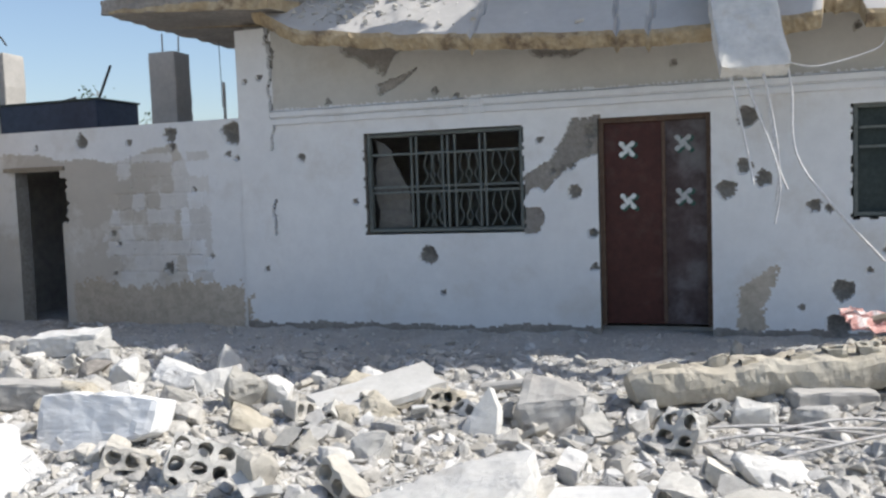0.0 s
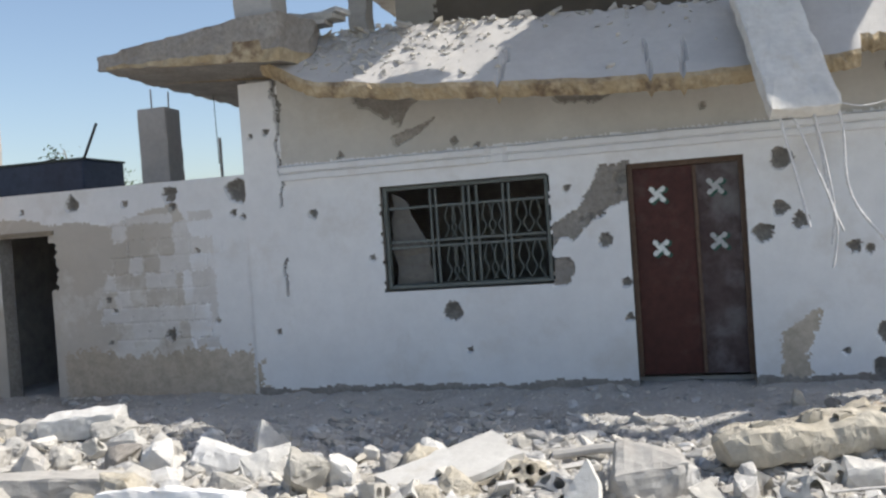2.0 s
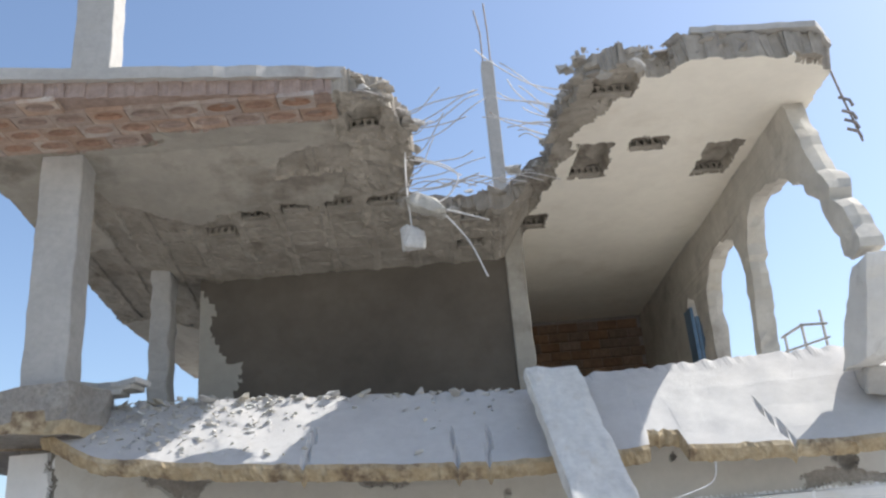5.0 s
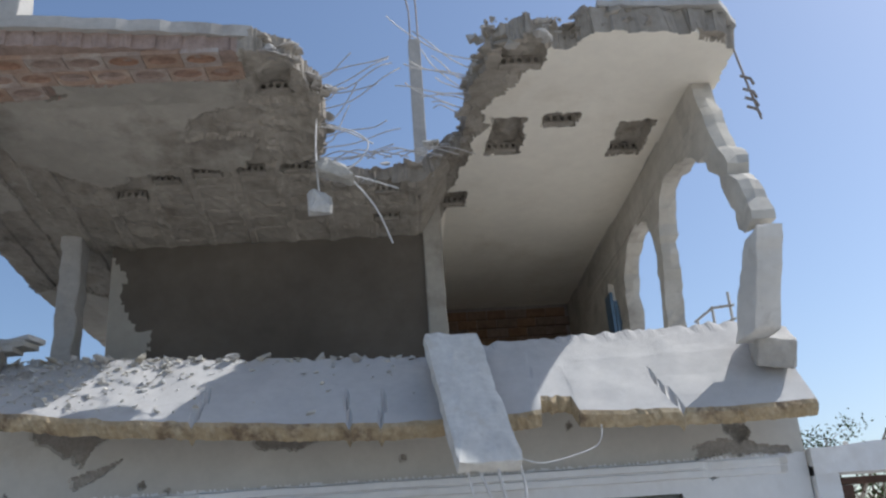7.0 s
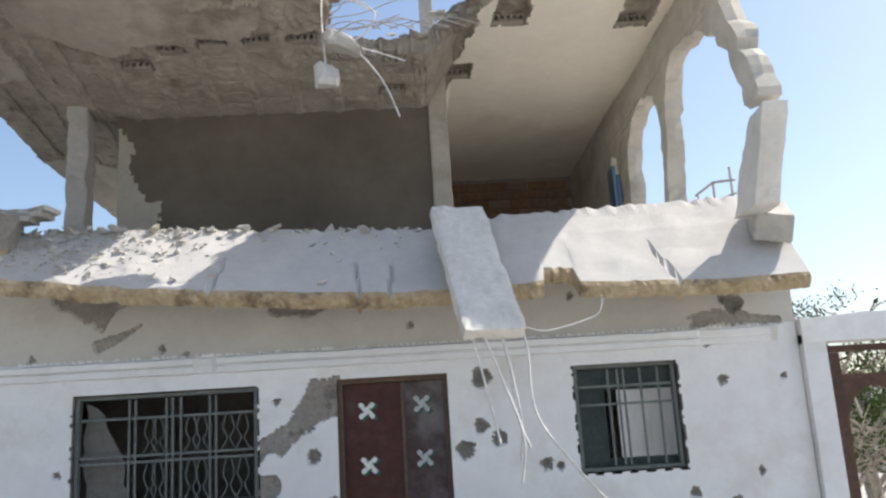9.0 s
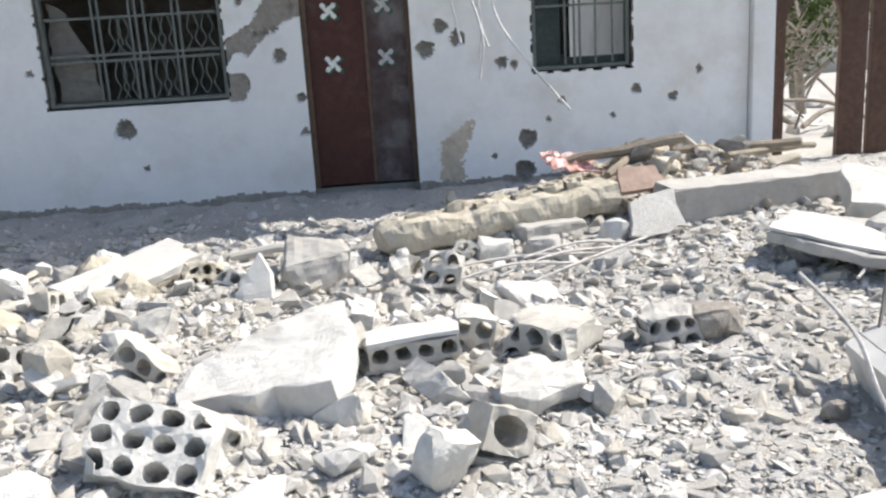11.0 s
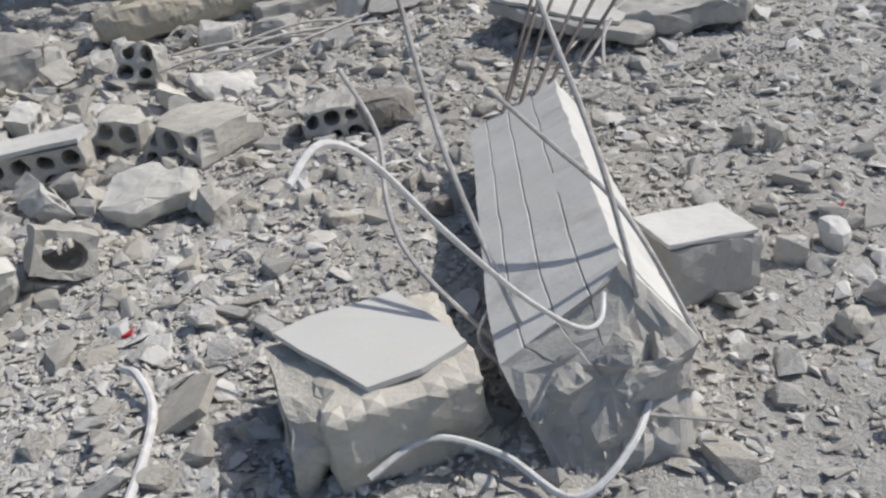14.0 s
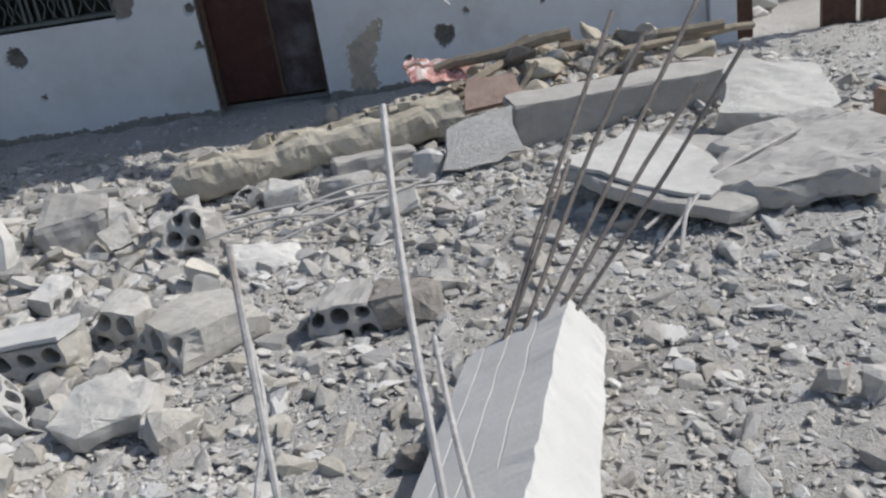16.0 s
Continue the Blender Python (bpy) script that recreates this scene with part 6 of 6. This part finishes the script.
bare_tree("olive_tree", 12.6, 7.0, 4.4, 1, 5000, "dusty olive tree with broken limbs behind the gate")
bare_tree("olive_tree", 10.8, 9.5, 4.6, 2, 5000, "leafy olive tree in the far yard")
bare_tree("olive_tree", 14.5, 12.0, 5.0, 3, 5000, "dark leafy tree behind the gate")
bare_tree("bare_tree", 11.3, 4.3, 3.2, 4, 200, "bare shattered tree behind the gate")
bare_tree("olive_tree", -9.0, 9.0, 5.3, 5, 3000, "small tree showing above the annex roof")
bare_tree("bare_tree", 9.3, 1.9, 3.6, 7, 500, "bare dusty tree just behind the gate lintel")
ry = random.Random(31)
for k in range(22):
    x, y = ry.uniform(8.8, 12.5), ry.uniform(1.0, 6.0)
    p = Vector((x, y, gz(x, y) + 0.1))
    e = p + Vector((ry.uniform(-1.6, 1.6), ry.uniform(-0.8, 0.8), ry.uniform(0.05, 1.1)))
    piece("fallen_branch", tube(smooth_path([p, p.lerp(e, 0.5) + Vector((0, 0, 0.12)), e], 4), ry.uniform(0.015, 0.045), 6), "bark", Matrix.Identity(4), "bleached broken branch in the yard", "branch", "fallen branches")
for k in range(26):
    x, y = ry.uniform(8.6, 12.5), ry.uniform(0.8, 7.0)
    s = ry.uniform(0.15, 0.5)
    piece("yard_stone", stone_bm((s, s * 0.8, s * 0.5), 900 + k, 14, 0.8), "white_chunk", at_pose(x, y, gz(x, y) + s * 0.15, ry.uniform(-20, 20), ry.uniform(-20, 20), ry.uniform(0, 360)), "pale rubble in the yard beyond the gate", "stone", "yard rubble")
for k in range(16):
    x, s = ry.uniform(8.5, 10.7), ry.uniform(0.06, 0.16)
    piece("lintel_stone", stone_bm((s, s * 0.8, s * 0.5), 940 + k, 12, 0.8), "rubble", at_pose(x, ry.uniform(-0.05, 0.2), 2.49 + (x - 8.5) * 0.043 + s * 0.12, 0, 0, ry.uniform(0, 360)), "small debris lying on the gate lintel", "stone", "lintel debris")
wall_far = thing("yard_wall", (13.5, 15.0, -0.2), "long low grey wall at the end of the yard", "wall")
part("wall_body", roughen(box((26, 0.3, 2.4), (0, 0, 1.2), 0.02), 0.03, 1.5, 3, 5), "annex", wall_far)


# ---- loose stones, one by one ----
def scatter(count, seed, where):
    rnd, out = random.Random(seed), []
    while len(out) < count:
        x, y = rnd.uniform(-3.5, 9.5), rnd.uniform(-8.2, -1.2)
        if rnd.random() < where(x, y):
            out.append((x, y, rnd))
    return out


def heap(x, y):
    """How thickly the pieces lie."""
    g = lambda cx, cy, sx, sy: math.exp(-((x - cx) / sx) ** 2 - ((y - cy) / sy) ** 2)
    edge = 1 / (1 + math.exp(-(-1.9 - 0.15 * math.sin(x * 2) - y) * 5))
    return min(1, (0.16 + g(1.2, -4.0, 2.6, 1.6) + 0.8 * g(3.6, -4.6, 1.6, 1.6) + 0.6 * g(6.2, -3.0, 1.9, 0.9) + 0.3 * g(7.2, -2.0, 1.4, 0.7))) * edge


protos = []
for k in range(28):
    rp = random.Random(k)
    protos.append(as_mesh("loose_stone", weather(stone_bm((1.0, rp.uniform(0.55, 0.95), rp.uniform(0.3, 0.7)), 1000 + k, 18, 0.75), 0.22, 0.07, k), ["rubble", "white_chunk", "rubble", "hollow"][k % 4]))
for x, y, rnd in scatter(280, 5, lambda x, y: heap(x, y) ** 1.3):
    s = rnd.choice([rnd.uniform(0.09, 0.16), rnd.uniform(0.10, 0.24)]) * (0.7 if x > 5.2 and y < -4.5 else 1)
    ob = new("loose_stone", rnd.choice(protos))
    ob.matrix_basis = at_pose(x, y, gz(x, y) + s * 0.16, rnd.uniform(-30, 30), rnd.uniform(-30, 30), rnd.uniform(0, 360)) @ Matrix.Diagonal((s, s, s, 1))
    tagged(ob, "loose angular stone among pale rubble", "stone", "loose stones")


flats = []
for k in range(16):
    rp = random.Random(k + 50)
    w, h = rp.uniform(0.5, 0.9), rp.uniform(0.10, 0.22)
    turn = [(math.cos(a) * 0.5 * rp.uniform(0.75, 1.1), math.sin(a) * w * 0.5 * rp.uniform(0.75, 1.1)) for a in sorted(rp.uniform(0, 6.28) for _ in range(7))]
    flats.append(as_mesh("plaster_flake", weather(prism(turn, "z", -h / 2, h / 2), 0.25, 0.035, k), ["white_chunk", "hollow", "rubble"][k % 3]))
for x, y, rnd in scatter(260, 8, lambda x, y: heap(x, y) ** 1.1):
    s = rnd.uniform(0.10, 0.30) * (0.6 if x > 5.2 and y < -4.5 else 1)
    ob = new("plaster_flake", rnd.choice(flats))
    ob.matrix_basis = at_pose(x, y, gz(x, y) + s * 0.16, rnd.uniform(-40, 40), rnd.uniform(-40, 40), rnd.uniform(0, 360)) @ Matrix.Diagonal((s, s, s, 1))
    tagged(ob, "flat broken flake of pale plaster in the rubble", "flake", "plaster flakes")
chunks = []
for k in range(14):
    rp = random.Random(k + 90)
    chunks.append(as_mesh("masonry_chunk", weather(stone_bm((1.0, rp.uniform(0.6, 0.9), rp.uniform(0.45, 0.8)), 1600 + k, 20, 0.85), 0.12, 0.06, k), ["white_chunk", "hollow", "rubble", "yellow_conc"][k % 4]))
rc = random.Random(31)
for k in range(62):
    x, y = rc.uniform(-2.6, 2.9), rc.uniform(-4.9, -2.3)
    s = rc.uniform(0.20, 0.42) * (0.8 if y < -4.2 else 1)
    ob = new("masonry_chunk", chunks[k % 14])
    ob.matrix_basis = at_pose(x, y, gz(x, y) + s * 0.14, rc.uniform(-35, 35), rc.uniform(-35, 35), rc.uniform(0, 360)) @ Matrix.Diagonal((s, s, s, 1))
    tagged(ob, "large chunk of broken masonry in the heap", "chunk", "masonry chunks")
shards = [as_mesh("block_shard", hollow_block(w, h, l, nx, 1, 0.76, 30 + k, 0.014), "hollow") for k, (w, h, l, nx) in enumerate(((0.12, 0.11, 0.16, 1), (0.22, 0.11, 0.14, 2), (0.12, 0.12, 0.10, 1), (0.32, 0.11, 0.12, 3)))]
for x, y, rnd in scatter(46, 9, lambda x, y: heap(x, y) ** 1.5 * (x < 5.2)):
    ob = new("block_shard", rnd.choice(shards))
    ob.matrix_basis = at_pose(x, y, gz(x, y) + 0.06, rnd.uniform(-50, 50), rnd.uniform(-40, 40), rnd.uniform(0, 360))
    tagged(ob, "broken shard of a hollow block in the rubble", "block", "block shards")


def gravel(name, count, lo, hi, seed, where, mat, label, flat=1.0, area=(-4.3, 10.5, -8.9, -0.05), height=ground_z):
    """Uncountable small pieces, joined."""
    rng = np.random.RandomState(seed)
    shapes = []
    for k in range(12):
        bm = stone_bm((1.0, rng.uniform(0.5, 0.95), rng.uniform(0.25, 0.65) * flat), seed * 100 + k, 16 if lo > 0.03 else 9, 0.7)
        bm.verts.index_update()
        bmesh.ops.triangulate(bm, faces=bm.faces[:])
        shapes.append((np.array([v.co[:] for v in bm.verts]), np.array([[v.index for v in f.verts] for f in bm.faces])))
        bm.free()
    P = []
    while sum(len(p) for p in P) < count:
        x, y = rng.uniform(area[0], area[1], 20000), rng.uniform(area[2], area[3], 20000)
        keep = rng.uniform(0, 1, 20000) < where(x, y)
        P.append(np.stack([x, y], -1)[keep])
    P = np.concatenate(P)[:count]
    z = height(P[:, 0], P[:, 1])
    size = lo * (hi / lo) ** (rng.uniform(0, 1, count) ** 1.8)
    ang = rng.uniform(-1, 1, (count, 3)) * np.array([0.5, 0.5, 3.14])
    kind = rng.randint(0, 12, count)
    vs, fs, base = [], [], 0
    for k in range(12):
        V, F = shapes[k]
        idx = np.where(kind == k)[0]
        a, b, c = ang[idx].T
        ca, sa, cb, sb, cc, sc = np.cos(a), np.sin(a), np.cos(b), np.sin(b), np.cos(c), np.sin(c)
        R = np.stack([np.stack([cc * cb, cc * sb * sa - sc * ca, cc * sb * ca + sc * sa], -1), np.stack([sc * cb, sc * sb * sa + cc * ca, sc * sb * ca - cc * sa], -1), np.stack([-sb, cb * sa, cb * ca], -1)], 1)
        W = np.einsum('nij,vj->nvi', R, V) * size[idx][:, None, None]
        W += np.stack([P[idx, 0], P[idx, 1], z[idx] + size[idx] * (0.06 if lo > 0.03 else 0.12)], -1)[:, None, :]
        vs.append(W.reshape(-1, 3))
        fs.append((F[None] + (np.arange(len(idx)) * len(V))[:, None, None] + base).reshape(-1, 3))
        base += len(idx) * len(V)
    me = bpy.data.meshes.new(name)
    V, F = np.concatenate(vs), np.concatenate(fs)
    me.vertices.add(len(V))
    me.vertices.foreach_set("co", V.ravel())
    me.loops.add(F.size)
    me.loops.foreach_set("vertex_index", F.ravel().astype(np.int32))
    me.polygons.add(len(F))
    me.polygons.foreach_set("loop_start", np.arange(0, F.size, 3, dtype=np.int32))
    me.polygons.foreach_set("use_smooth", np.zeros(len(F), bool))
    me.update(calc_edges=True)
    me.materials.append(M[mat])
    tagged(new(name, me), label, "rubble", kind="stuff")


def np_heap(x, y):
    g = lambda cx, cy, sx, sy: np.exp(-((x - cx) / sx) ** 2 - ((y - cy) / sy) ** 2)
    edge = 1 / (1 + np.exp(-(-1.75 - 0.2 * np.sin(x * 2) - y) * 4))
    return np.clip(0.22 + g(1.2, -4.0, 2.6, 1.8) + 0.9 * g(3.6, -4.6, 1.8, 1.8) + 0.6 * g(6.2, -3.0, 1.9, 0.9) + 0.9 * g(7.1, -1.7, 1.3, 0.8), 0, 1) * (0.10 + 0.9 * edge)


def np_even(x, y):
    edge = 1 / (1 + np.exp(-(-1.6 - 0.2 * np.sin(x * 2) - y) * 4))
    return 0.12 + 0.88 * edge * np.clip(0.75 + 0.5 * np.sin(x * 1.7 + 1) * np.sin(y * 2.1), 0.3, 1)


gravel("coarse_rubble", 12000, 0.045, 0.16, 1, np_heap, "rubble", "heaped angular pieces of pale broken concrete")
gravel("white_rubble", 7000, 0.04, 0.14, 2, np_heap, "white_chunk", "white plaster crumbs among the rubble", 0.7)
gravel("fine_rubble", 90000, 0.014, 0.055, 3, np_even, "rubble", "fine grey rubble covering the ground")
gravel("pale_grit", 40000, 0.010, 0.035, 14, np_even, "white_chunk", "pale grit and plaster crumbs on the ground")
gravel("flakes", 16000, 0.025, 0.085, 4, np_even, "hollow", "thin pale flakes of plaster and concrete", 0.4)


def balcony_z(x, y):
    """Upper face of the fallen balcony slab."""
    s = np.clip((0.12 - y) / 0.87, 0, 1)
    back, front = np.interp(x, *zip(*REAR)), np.interp(x, *zip(*FRONT)) + 0.15
    return back + (front - back) * s + 0.012


gravel("balcony_crumbs", 700, 0.025, 0.11, 5, lambda x, y: np.clip(1.1 - np.abs(x - 1.2) / 1.5, 0.05, 1) * np.clip(0.2 + (y + 0.7) * 1.2, 0.05, 1), "rubble", "crumbs of concrete strewn on the fallen balcony", 0.6, (0.3, 4.6, -0.68, 0.15), balcony_z)
gravel("corner_crumbs", 350, 0.025, 0.12, 6, lambda x, y: np.full_like(x, 0.8), "concrete", "crumbs of concrete strewn on the balcony corner", 0.6, (-1.5, 0.25, -0.75, 0.4), lambda x, y: 3.70 + 0.11 * (x + 1.14))
gravel("roof_crumbs", 500, 0.03, 0.12, 7, lambda x, y: np.full_like(x, 0.8), "concrete", "small broken concrete along the roof edges", 0.6, (5.45, 7.8, -1.45, -0.6), lambda x, y: np.full_like(x, 6.6))
gravel("mound_crumbs", 2600, 0.03, 0.13, 8, lambda x, y: np.exp(-((x - 6.9) / 1.0) ** 2 - ((y + 1.75) / 0.5) ** 2), "earth", "brown earth and splinters on the mound", 0.6, (5.2, 8.5, -2.9, -0.4))
gravel("plaster_grit", 9000, 0.018, 0.06, 15, lambda x, y: np.exp(-((x - 4.3) / 1.1) ** 2 - ((y + 6.9) / 1.0) ** 2), "white_chunk", "pale plaster grit on the trodden ground", 0.7, (2.2, 6.2, -8.6, -5.2))
